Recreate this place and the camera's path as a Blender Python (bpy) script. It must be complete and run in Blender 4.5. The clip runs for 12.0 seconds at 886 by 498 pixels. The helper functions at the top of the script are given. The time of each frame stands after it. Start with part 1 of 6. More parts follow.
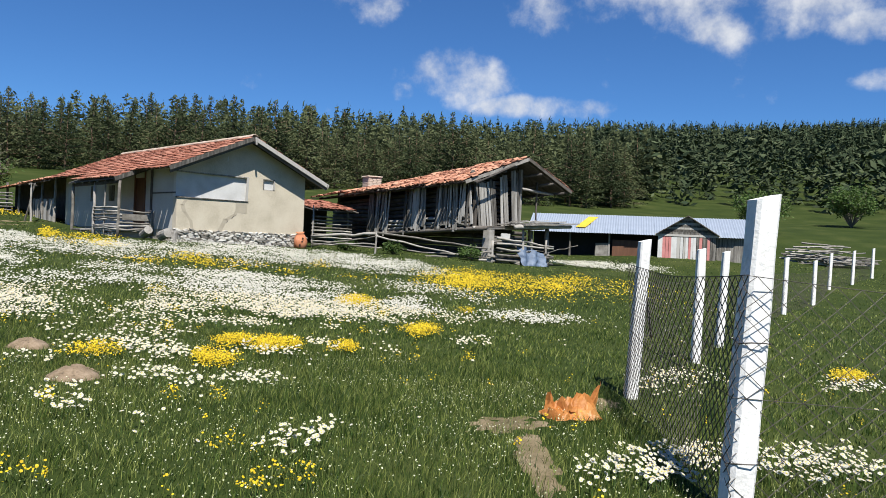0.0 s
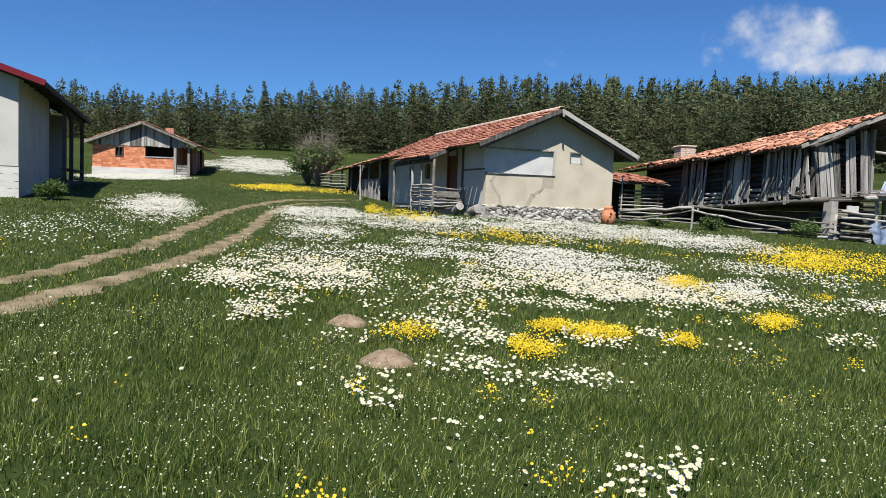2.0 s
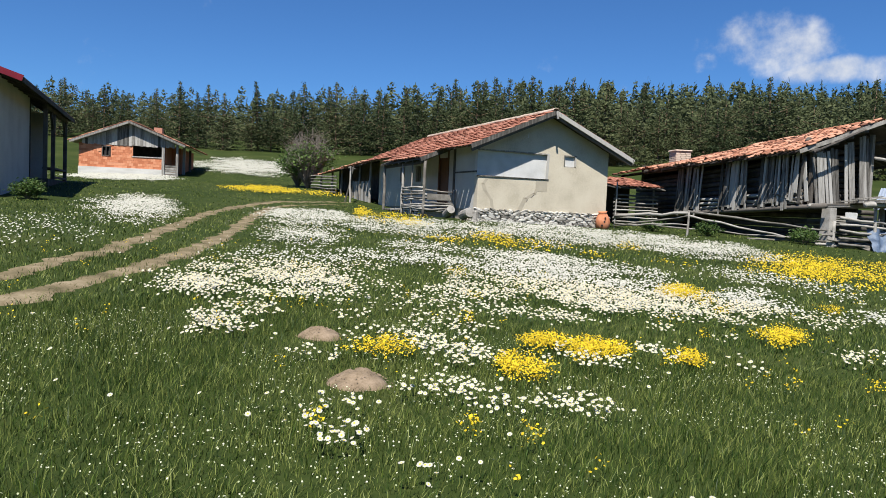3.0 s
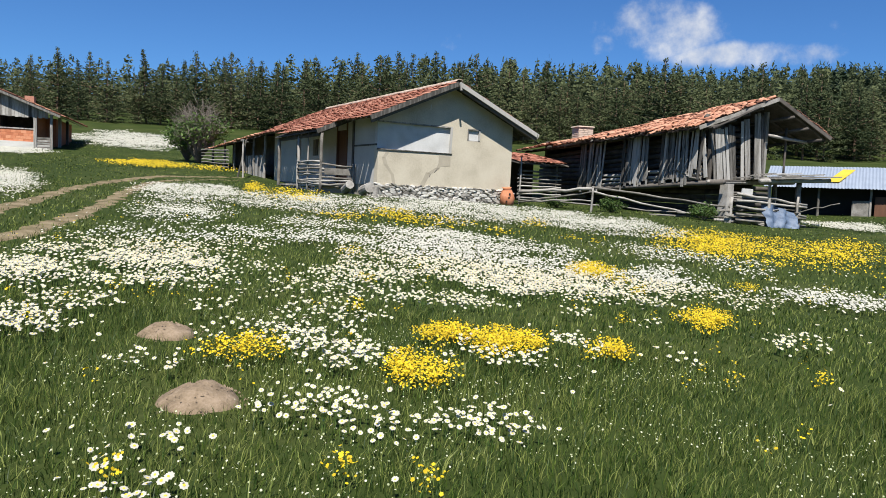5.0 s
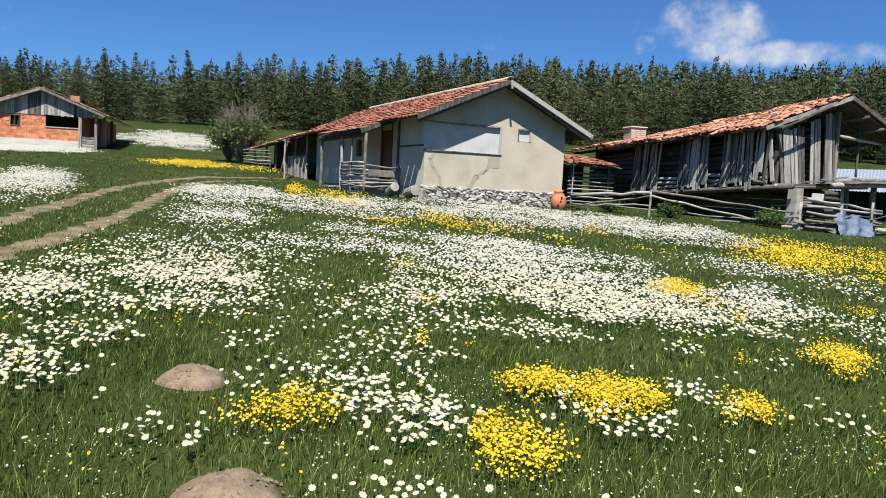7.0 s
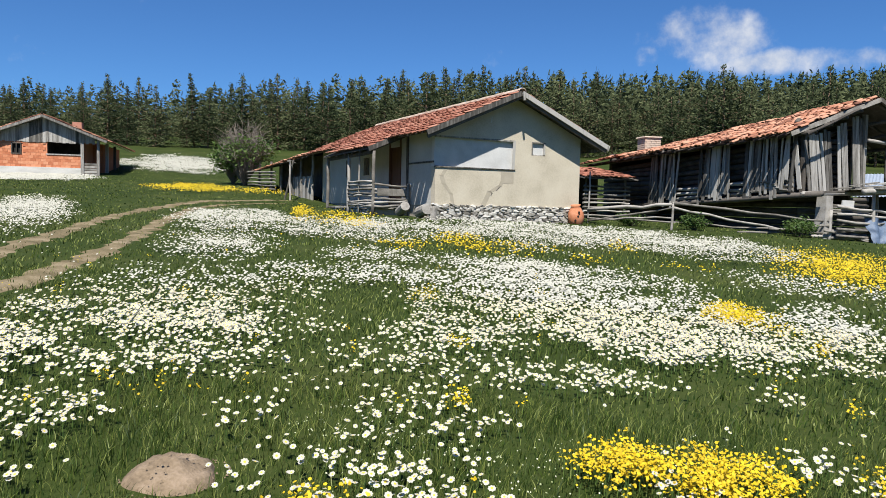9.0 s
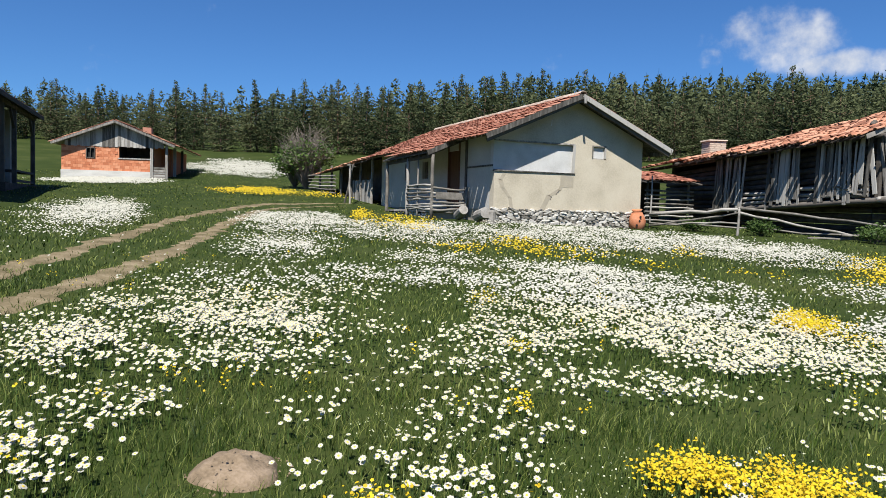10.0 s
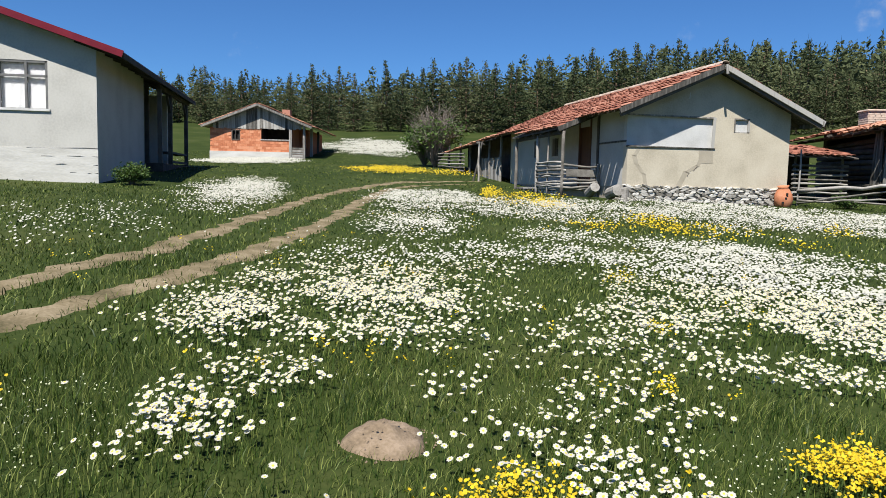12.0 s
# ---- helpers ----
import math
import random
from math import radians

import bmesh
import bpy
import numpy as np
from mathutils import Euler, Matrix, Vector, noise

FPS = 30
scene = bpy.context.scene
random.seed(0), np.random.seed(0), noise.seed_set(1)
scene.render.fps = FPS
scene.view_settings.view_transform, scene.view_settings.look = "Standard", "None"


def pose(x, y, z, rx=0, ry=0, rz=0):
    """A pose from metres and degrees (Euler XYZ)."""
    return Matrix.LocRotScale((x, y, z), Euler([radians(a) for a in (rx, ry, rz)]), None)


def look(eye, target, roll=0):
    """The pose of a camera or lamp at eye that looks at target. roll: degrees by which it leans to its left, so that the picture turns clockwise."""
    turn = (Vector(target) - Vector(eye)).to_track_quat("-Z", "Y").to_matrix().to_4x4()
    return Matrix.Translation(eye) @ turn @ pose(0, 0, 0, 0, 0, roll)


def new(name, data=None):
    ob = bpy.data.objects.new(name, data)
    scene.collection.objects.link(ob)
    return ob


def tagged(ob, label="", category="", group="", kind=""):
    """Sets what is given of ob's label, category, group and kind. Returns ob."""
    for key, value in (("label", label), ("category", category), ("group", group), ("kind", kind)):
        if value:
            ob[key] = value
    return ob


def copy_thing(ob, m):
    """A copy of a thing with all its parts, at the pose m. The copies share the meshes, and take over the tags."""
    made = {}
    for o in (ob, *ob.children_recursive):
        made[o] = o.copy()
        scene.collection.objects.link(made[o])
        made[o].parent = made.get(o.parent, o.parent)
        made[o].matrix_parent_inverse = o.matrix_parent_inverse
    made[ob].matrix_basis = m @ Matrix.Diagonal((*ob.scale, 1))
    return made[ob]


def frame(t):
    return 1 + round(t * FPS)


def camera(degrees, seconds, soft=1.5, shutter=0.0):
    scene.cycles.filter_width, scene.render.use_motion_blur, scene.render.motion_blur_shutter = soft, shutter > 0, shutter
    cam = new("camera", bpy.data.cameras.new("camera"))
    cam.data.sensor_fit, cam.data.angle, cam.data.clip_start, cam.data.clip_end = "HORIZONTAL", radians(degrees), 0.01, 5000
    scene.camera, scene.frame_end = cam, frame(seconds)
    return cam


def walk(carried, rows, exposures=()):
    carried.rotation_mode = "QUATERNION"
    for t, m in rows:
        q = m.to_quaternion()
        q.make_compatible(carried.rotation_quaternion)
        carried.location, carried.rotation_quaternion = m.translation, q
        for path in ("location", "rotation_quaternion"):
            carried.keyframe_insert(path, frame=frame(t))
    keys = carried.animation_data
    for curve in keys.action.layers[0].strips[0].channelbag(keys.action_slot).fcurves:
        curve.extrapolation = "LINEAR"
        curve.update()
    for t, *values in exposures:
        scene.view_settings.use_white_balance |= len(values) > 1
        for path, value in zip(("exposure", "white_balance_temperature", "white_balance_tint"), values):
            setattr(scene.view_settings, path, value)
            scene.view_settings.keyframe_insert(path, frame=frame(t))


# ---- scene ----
cam = camera(62.0, 12.0, soft=0.85)
PATH = [
    (0, (0.000, 0.000, 1.434), (-0.002, 2.000, 1.414), 2.47),
    (0.5, (-0.175, 0.310, 1.412), (-0.488, 2.285, 1.376), 1.84),
    (1, (-0.263, 0.596, 1.373), (-0.794, 2.523, 1.300), 1.53),
    (1.5, (-0.363, 0.968, 1.366), (-1.047, 2.844, 1.260), 1.91),
    (2, (-0.554, 1.308, 1.375), (-1.335, 3.146, 1.259), 1.97),
    (2.5, (-0.660, 1.631, 1.351), (-1.464, 3.459, 1.239), 1.99),
    (3, (-0.734, 2.003, 1.368), (-1.498, 3.848, 1.262), 2.46),
    (5, (-1.030, 3.255, 1.281), (-1.547, 5.180, 1.127), 2.54),
    (5.5, (-1.183, 3.453, 1.326), (-1.668, 5.388, 1.185), 2.32),
    (6, (-1.326, 3.694, 1.326), (-1.818, 5.628, 1.196), 2.52),
    (6.5, (-1.454, 4.048, 1.351), (-1.999, 5.968, 1.216), 2.75),
    (7, (-1.709, 4.364, 1.345), (-2.325, 6.260, 1.188), 2.89),
    (9, (-2.277, 5.374, 1.397), (-2.914, 7.266, 1.283), 1.29),
    (9.5, (-2.297, 5.423, 1.386), (-2.973, 7.303, 1.287), 1.31),
    (10, (-2.328, 5.411, 1.375), (-3.110, 7.249, 1.269), 1.57),
    (10.5, (-2.396, 5.374, 1.383), (-3.331, 7.137, 1.255), 1.78),
    (11, (-2.427, 5.349, 1.384), (-3.495, 7.033, 1.237), 1.79),
    (11.5, (-2.439, 5.337, 1.378), (-3.585, 6.968, 1.213), 1.66),
    (12, (-2.409, 5.361, 1.377), (-3.489, 7.036, 1.202), 1.30),
]
walk(cam, [(t, look(eye, target, roll)) for t, eye, target, roll in PATH], [(0, 0.68), (12, 0.68)])

# ---- world and sun ----
SUN_AZ = math.atan2(0.212, -0.977)      # where the sun stands, from +y towards +x
SUN_EL = radians(57.5)
world = bpy.data.worlds.new("sky")
scene.world = world
world.use_nodes = True
wn, wl = world.node_tree.nodes, world.node_tree.links
wn.clear()
w_out = wn.new("ShaderNodeOutputWorld")
w_bg = wn.new("ShaderNodeBackground")
w_sky = wn.new("ShaderNodeTexSky")
w_sky.sky_type = "NISHITA"
w_sky.sun_disc = False
w_sky.sun_elevation = SUN_EL
w_sky.sun_rotation = SUN_AZ
w_sky.altitude = 1500
w_sky.dust_density = 0.15
w_sky.ozone_density = 2.5
w_bg.inputs["Strength"].default_value = 0.052


def cloud_nodes():
    """Broken fair-weather clouds over the whole sky, denser where the view has them."""
    tc = wn.new("ShaderNodeTexCoord")
    total = None
    # azimuth (left of ahead), elevation, half width, half height, density
    for az, el, w, h, k in CLOUDS:
        d = Vector((-math.sin(radians(az)) * math.cos(radians(el)), math.cos(radians(az)) * math.cos(radians(el)), math.sin(radians(el))))
        right = Vector((math.cos(radians(az)), math.sin(radians(az)), 0))
        up = right.cross(d)
        dots = []
        for axis, size in ((right, w), (up, h)):
            dot = wn.new("ShaderNodeVectorMath")
            dot.operation = "DOT_PRODUCT"
            wl.new(tc.outputs["Generated"], dot.inputs[0])
            dot.inputs[1].default_value = axis / math.sin(radians(size))
            sq = wn.new("ShaderNodeMath")
            sq.operation = "POWER"
            ab = wn.new("ShaderNodeMath")
            ab.operation = "ABSOLUTE"
            wl.new(dot.outputs["Value"], ab.inputs[0])
            wl.new(ab.outputs[0], sq.inputs[0])
            sq.inputs[1].default_value = 2
            dots.append(sq)
        front = wn.new("ShaderNodeVectorMath")
        front.operation = "DOT_PRODUCT"
        wl.new(tc.outputs["Generated"], front.inputs[0])
        front.inputs[1].default_value = d
        gate = wn.new("ShaderNodeMath")
        gate.operation = "GREATER_THAN"
        wl.new(front.outputs["Value"], gate.inputs[0])
        gate.inputs[1].default_value = 0.5
        add = wn.new("ShaderNodeMath")
        wl.new(dots[0].outputs[0], add.inputs[0])
        wl.new(dots[1].outputs[0], add.inputs[1])
        fall = wn.new("ShaderNodeMapRange")
        fall.interpolation_type = "SMOOTHSTEP"
        fall.inputs["From Min"].default_value = 1.6
        fall.inputs["From Max"].default_value = 0.0
        fall.inputs["To Max"].default_value = k
        wl.new(add.outputs[0], fall.inputs["Value"])
        mul = wn.new("ShaderNodeMath")
        mul.operation = "MULTIPLY"
        wl.new(fall.outputs[0], mul.inputs[0])
        wl.new(gate.outputs[0], mul.inputs[1])
        if total is None:
            total = mul
        else:
            mx = wn.new("ShaderNodeMath")
            mx.operation = "MAXIMUM"
            wl.new(total.outputs[0], mx.inputs[0])
            wl.new(mul.outputs[0], mx.inputs[1])
            total = mx
    big = wn.new("ShaderNodeTexNoise")
    big.inputs["Scale"].default_value = 13
    big.inputs["Detail"].default_value = 8
    big.inputs["Roughness"].default_value = 0.6
    wl.new(tc.outputs["Generated"], big.inputs["Vector"])
    sub = wn.new("ShaderNodeMath")
    sub.operation = "MULTIPLY_ADD"
    wl.new(big.outputs["Fac"], sub.inputs[0])
    sub.inputs[1].default_value = 2.7
    sub.inputs[2].default_value = -1.68
    tot = wn.new("ShaderNodeMath")
    wl.new(total.outputs[0], tot.inputs[0])
    wl.new(sub.outputs[0], tot.inputs[1])
    edge = wn.new("ShaderNodeMapRange")
    edge.interpolation_type = "SMOOTHSTEP"
    edge.inputs["From Min"].default_value = 0.0
    edge.inputs["From Max"].default_value = 1.0
    wl.new(tot.outputs[0], edge.inputs["Value"])
    fine = wn.new("ShaderNodeTexNoise")
    fine.inputs["Scale"].default_value = 26
    fine.inputs["Detail"].default_value = 5
    wl.new(tc.outputs["Generated"], fine.inputs["Vector"])
    ramp = wn.new("ShaderNodeMix")
    ramp.data_type = "RGBA"
    ramp.inputs[6].default_value = (5.5, 6.1, 7.2, 1)
    ramp.inputs[7].default_value = (11.0, 11.2, 11.6, 1)
    wl.new(fine.outputs["Fac"], ramp.inputs[0])
    mix = wn.new("ShaderNodeMix")
    mix.data_type = "RGBA"
    wl.new(edge.outputs[0], mix.inputs[0])
    deep = wn.new("ShaderNodeMix")
    deep.data_type, deep.blend_type = "RGBA", "MULTIPLY"
    deep.inputs[0].default_value = 1.0
    deep.inputs[7].default_value = (0.52, 0.93, 1.40, 1)
    wl.new(w_sky.outputs[0], deep.inputs[6])
    wl.new(deep.outputs[2], mix.inputs[6])
    wl.new(ramp.outputs[2], mix.inputs[7])
    return mix.outputs[2]


CLOUDS = [(-0.2, 12.6, 4.4, 2.3, 0.82), (-6.9, 10.5, 6.0, 1.0, 0.74), (3.5, 11.3, 1.2, 1.0, 0.7),
          (7.5, 18.5, 3.6, 3.2, 0.75), (-6.5, 17.5, 3, 2.4, 0.75), (-3, 19.5, 2, 1.6, 0.6),
          (-23, 20, 17, 4.2, 0.9), (-22, 16.2, 6, 2.0, 0.7), (-31, 15.5, 5, 1.4, 0.7), (-31, 12.0, 3.5, 1.0, 0.7)]
wl.new(cloud_nodes(), w_bg.inputs["Color"])
wl.new(w_bg.outputs[0], w_out.inputs["Surface"])

sun = new("sun", bpy.data.lights.new("sun", "SUN"))
sun.data.energy = 5.0
sun.data.angle = radians(0.55)
sun.data.color = (1.0, 0.96, 0.89)
sun_dir = Vector((math.sin(SUN_AZ) * math.cos(SUN_EL), math.cos(SUN_AZ) * math.cos(SUN_EL), math.sin(SUN_EL)))
sun.matrix_world = look(sun_dir * 60, (0, 0, 0))


# ---- mesh and material helpers ----
class Mesh:
    """Gathers vertices and faces of one part."""

    def __init__(self):
        self.v, self.f = [], []

    def quad(self, a, b, c, d):
        n = len(self.v)
        self.v += [tuple(a), tuple(b), tuple(c), tuple(d)]
        self.f.append((n, n + 1, n + 2, n + 3))
        return self

    def hexa(self, p):
        """Eight corners: four below and four above, both in turn."""
        n = len(self.v)
        self.v += [tuple(q) for q in p]
        self.f += [tuple(n + i for i in s) for s in ((3, 2, 1, 0), (4, 5, 6, 7), (0, 1, 5, 4), (1, 2, 6, 5), (2, 3, 7, 6), (3, 0, 4, 7))]
        return self

    def box(self, x0, x1, y0, y1, z0, z1, jit=0.0):
        p = [[x, y, z] for z in (z0, z1) for x, y in ((x0, y0), (x1, y0), (x1, y1), (x0, y1))]
        if jit:
            p = [[c + random.uniform(-jit, jit) for c in q] for q in p]
        return self.hexa(p)

    def beam(self, a, b, w, h, side=(0, 0, 1), taper=1.0):
        """A squared beam from a to b; h is measured along side."""
        a, b = Vector(a), Vector(b)
        along = (b - a).normalized()
        s = Vector(side)
        s = (s - along * s.dot(along)).normalized()
        r = along.cross(s)
        p = []
        for q, k in ((a, 1.0), (b, taper)):
            p += [q + r * (i * w / 2 * k) + s * (j * h / 2 * k) for i, j in ((-1, -1), (1, -1), (1, 1), (-1, 1))]
        return self.hexa(p)

    def pole(self, pts, radii, n=7, wob=0.0, cap=True):
        """A round, tapering pole along some points."""
        rings = []
        pts = [Vector(p) for p in pts]
        for i, p in enumerate(pts):
            along = (pts[min(i + 1, len(pts) - 1)] - pts[max(i - 1, 0)]).normalized()
            s = Vector((1, 0, 0)) if abs(along.x) < 0.8 else Vector((0, 1, 0))
            s = (s - along * s.dot(along)).normalized()
            r = along.cross(s)
            start = len(self.v)
            for k in range(n):
                a = 2 * math.pi * k / n
                rad = radii[i] * (1 + random.uniform(-wob, wob))
                self.v.append(tuple(p + (s * math.cos(a) + r * math.sin(a)) * rad))
            rings.append(start)
        for a, b in zip(rings, rings[1:]):
            for k in range(n):
                self.f.append((a + k, a + (k + 1) % n, b + (k + 1) % n, b + k))
        if cap:
            self.f.append(tuple(rings[0] + k for k in reversed(range(n))))
            self.f.append(tuple(rings[-1] + k for k in range(n)))
        return self

    def crooked(self, a, b, r0, r1, bend=0.05, steps=4, n=6):
        """A rough branch from a to b."""
        a, b = Vector(a), Vector(b)
        pts = [a.lerp(b, i / steps) + Vector([random.uniform(-bend, bend) if 0 < i < steps else 0 for _ in range(3)]) for i in range(steps + 1)]
        return self.pole(pts, [r0 + (r1 - r0) * i / steps for i in range(steps + 1)], n, 0.12)

    def data(self, name, smooth=False, weld=False):
        me = bpy.data.meshes.new(name)
        me.from_pydata(self.v, [], self.f)
        if weld:
            bm = bmesh.new()
            bm.from_mesh(me)
            bmesh.ops.remove_doubles(bm, verts=bm.verts, dist=0.001)
            bm.to_mesh(me)
            bm.free()
        if smooth:
            me.polygons.foreach_set("use_smooth", [True] * len(me.polygons))
        me.update()
        return me


def part(name, mesh, material, parent=None, label="", smooth=False, at=None, weld=False):
    """One mesh object, under a thing or a part where parent is given."""
    me = mesh.data(name, smooth, weld) if isinstance(mesh, Mesh) else mesh
    if not me.materials:
        me.materials.append(material)
    ob = new(name, me)
    if parent:
        ob.parent = parent
    if at is not None:
        ob.matrix_basis = at
    if label:
        tagged(ob, label)
    return ob


def thing(name, label, category, at=None, group="", kind=""):
    ob = new(name)
    ob.empty_display_size = 0.2
    if at is not None:
        ob.matrix_basis = at
    return tagged(ob, label, category, group, kind)


def material(name, colors, scale=4.0, rough=0.85, bump=0.3, fine=40.0, metal=0.0, island=0.0, obj=0.0, stretch=(1, 1, 1), detail=6, sheen=0.0, trans=0.0, contrast=(0.3, 0.7), bump_dist=0.02, spec=0.4):
    """Two scales of noise over some colours, relief from the finer one, and a drift from piece to piece."""
    m = bpy.data.materials.new(name)
    m.use_nodes = True
    n, l = m.node_tree.nodes, m.node_tree.links
    bsdf = n["Principled BSDF"]
    bsdf.inputs["Roughness"].default_value = rough
    bsdf.inputs["Metallic"].default_value = metal
    bsdf.inputs["Specular IOR Level"].default_value = spec
    tc = n.new("ShaderNodeTexCoord")
    mp = n.new("ShaderNodeMapping")
    mp.inputs["Scale"].default_value = stretch
    l.new(tc.outputs["Object"], mp.inputs["Vector"])
    vec = mp.outputs[0]
    if obj:
        oi = n.new("ShaderNodeObjectInfo")
        ad = n.new("ShaderNodeVectorMath")
        sc = n.new("ShaderNodeMath")
        sc.operation = "MULTIPLY"
        sc.inputs[1].default_value = 37.0
        l.new(oi.outputs["Random"], sc.inputs[0])
        l.new(vec, ad.inputs[0])
        l.new(sc.outputs[0], ad.inputs[1])
        vec = ad.outputs[0]
    a = n.new("ShaderNodeTexNoise")
    a.inputs["Scale"].default_value = scale
    a.inputs["Detail"].default_value = detail
    l.new(vec, a.inputs["Vector"])
    b = n.new("ShaderNodeTexNoise")
    b.inputs["Scale"].default_value = fine
    b.inputs["Detail"].default_value = 4
    l.new(vec, b.inputs["Vector"])
    fac = n.new("ShaderNodeMix")
    fac.inputs[0].default_value = 0.35
    l.new(a.outputs["Fac"], fac.inputs[2])
    l.new(b.outputs["Fac"], fac.inputs[3])
    last = fac.outputs[0]
    for amount, node, out in ((island, "ShaderNodeNewGeometry", "Random Per Island"), (obj, "ShaderNodeObjectInfo", "Random")):
        if amount:
            g = n.new(node)
            k = n.new("ShaderNodeMath")
            k.operation = "MULTIPLY_ADD"
            l.new(g.outputs[out], k.inputs[0])
            k.inputs[1].default_value = amount
            k.inputs[2].default_value = -amount / 2
            s = n.new("ShaderNodeMath")
            l.new(last, s.inputs[0])
            l.new(k.outputs[0], s.inputs[1])
            last = s.outputs[0]
    r = n.new("ShaderNodeMapRange")
    r.inputs["From Min"].default_value, r.inputs["From Max"].default_value = contrast
    l.new(last, r.inputs["Value"])
    ramp = n.new("ShaderNodeValToRGB")
    l.new(r.outputs[0], ramp.inputs[0])
    while len(ramp.color_ramp.elements) < len(colors):
        ramp.color_ramp.elements.new(0.5)
    for i, c in enumerate(colors):
        ramp.color_ramp.elements[i].position = i / (len(colors) - 1)
        ramp.color_ramp.elements[i].color = (*c, 1)
    l.new(ramp.outputs[0], bsdf.inputs["Base Color"])
    if bump:
        bm = n.new("ShaderNodeBump")
        bm.inputs["Strength"].default_value = bump
        bm.inputs["Distance"].default_value = bump_dist
        l.new(fac.outputs[0], bm.inputs["Height"])
        l.new(bm.outputs[0], bsdf.inputs["Normal"])
    if trans:
        tr = n.new("ShaderNodeBsdfTranslucent")
        l.new(ramp.outputs[0], tr.inputs["Color"])
        mx = n.new("ShaderNodeMixShader")
        mx.inputs[0].default_value = trans
        l.new(bsdf.outputs[0], mx.inputs[1])
        l.new(tr.outputs[0], mx.inputs[2])
        l.new(mx.outputs[0], n["Material Output"].inputs["Surface"])
    return m


M_GROUND = material("meadow_soil", [(0.020, 0.032, 0.007), (0.031, 0.046, 0.010), (0.058, 0.068, 0.020)], 0.35, 0.95, 0.6, 18, spec=0.1)
M_DIRT = material("track_dirt", [(0.07, 0.062, 0.03), (0.17, 0.135, 0.08), (0.29, 0.235, 0.155)], 2.2, 0.95, 0.9, 34, spec=0.1)
M_MOUND = material("mole_soil", [(0.10, 0.073, 0.046), (0.20, 0.148, 0.096), (0.29, 0.22, 0.155)], 9.0, 1.0, 1.0, 60)
M_GRASS = material("grass_blades", [(0.020, 0.046, 0.007), (0.074, 0.118, 0.016), (0.21, 0.24, 0.065)], 0.5, 0.5, 0, 3, island=0.8, trans=0.25, spec=0.25)
M_SEED = material("seed_heads", [(0.34, 0.38, 0.20), (0.62, 0.62, 0.48)], 8, 0.8, 0, 30, island=0.6, trans=0.2, spec=0.2)
M_PETAL = material("daisy_petals", [(0.44, 0.43, 0.36), (0.56, 0.55, 0.48)], 8, 0.7, 0, 30, trans=0.2, spec=0.2)
M_EYE = material("daisy_eyes", [(0.62, 0.42, 0.03), (0.75, 0.55, 0.05)], 30, 0.8, 0, 90)
M_YELLOW = material("yellow_blossom", [(0.54, 0.38, 0.01), (0.72, 0.54, 0.015)], 4, 0.7, 0, 20, island=0.5, trans=0.25)
M_STEM = material("flower_stems", [(0.05, 0.10, 0.02), (0.09, 0.15, 0.03)], 4, 0.7, 0, 20, island=0.4)
M_PLASTER = material("cream_plaster", [(0.40, 0.355, 0.27), (0.53, 0.475, 0.37), (0.60, 0.55, 0.44)], 1.1, 0.92, 0.35, 22)
M_RENDER = material("grey_render", [(0.40, 0.39, 0.36), (0.50, 0.49, 0.45), (0.56, 0.55, 0.51)], 0.9, 0.92, 0.3, 16)
M_WHITEWASH = material("whitewash", [(0.46, 0.46, 0.44), (0.56, 0.56, 0.545), (0.64, 0.64, 0.62)], 2.5, 0.9, 0.3, 30)
M_DADO = material("patched_cement", [(0.42, 0.41, 0.38), (0.55, 0.54, 0.50), (0.66, 0.65, 0.62)], 1.6, 0.93, 0.4, 18, stretch=(0.5, 1, 2.5))
M_PATCH = material("cement_patch", [(0.36, 0.32, 0.25), (0.46, 0.41, 0.32)], 3, 0.95, 0.4, 30)
M_STONE = material("field_stone", [(0.20, 0.185, 0.16), (0.42, 0.40, 0.36), (0.60, 0.58, 0.53)], 5, 0.9, 0.6, 30, obj=0.6)
M_MORTAR = material("lime_mortar", [(0.30, 0.27, 0.22), (0.40, 0.36, 0.30)], 6, 0.95, 0.5, 40)
M_WOOD = material("weathered_wood", [(0.06, 0.055, 0.048), (0.21, 0.198, 0.178), (0.42, 0.405, 0.375)], 5, 0.85, 0.7, 34, stretch=(2.5, 2.5, 0.18), island=0.5, obj=0.5)
M_WOODH = material("weathered_rails", [(0.09, 0.082, 0.07), (0.21, 0.195, 0.172), (0.37, 0.35, 0.32)], 3, 0.85, 0.5, 30, island=0.45, obj=0.35)
M_BROWN = material("brown_stained_wood", [(0.09, 0.04, 0.022), (0.16, 0.075, 0.04)], 3, 0.7, 0.3, 30, stretch=(2, 2, 0.3))
# dark timber; on inner walls the tone also stands in for shade
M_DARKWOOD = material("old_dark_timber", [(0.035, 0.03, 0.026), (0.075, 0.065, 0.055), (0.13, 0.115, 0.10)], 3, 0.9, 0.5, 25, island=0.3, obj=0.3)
M_TILE = material("clay_roof_tiles", [(0.17, 0.060, 0.038), (0.30, 0.112, 0.070), (0.40, 0.19, 0.13)], 2.2, 0.85, 0.4, 26, island=0.6, obj=0.5)
M_RIDGE = material("mortared_ridge_tile", [(0.40, 0.29, 0.22), (0.55, 0.45, 0.37)], 4, 0.9, 0.4, 30, island=0.4)
M_TILE2 = material("faded_clay_tiles", [(0.16, 0.065, 0.04), (0.36, 0.15, 0.085), (0.50, 0.26, 0.17)], 2.2, 0.85, 0.4, 26, island=0.7, obj=0.6)
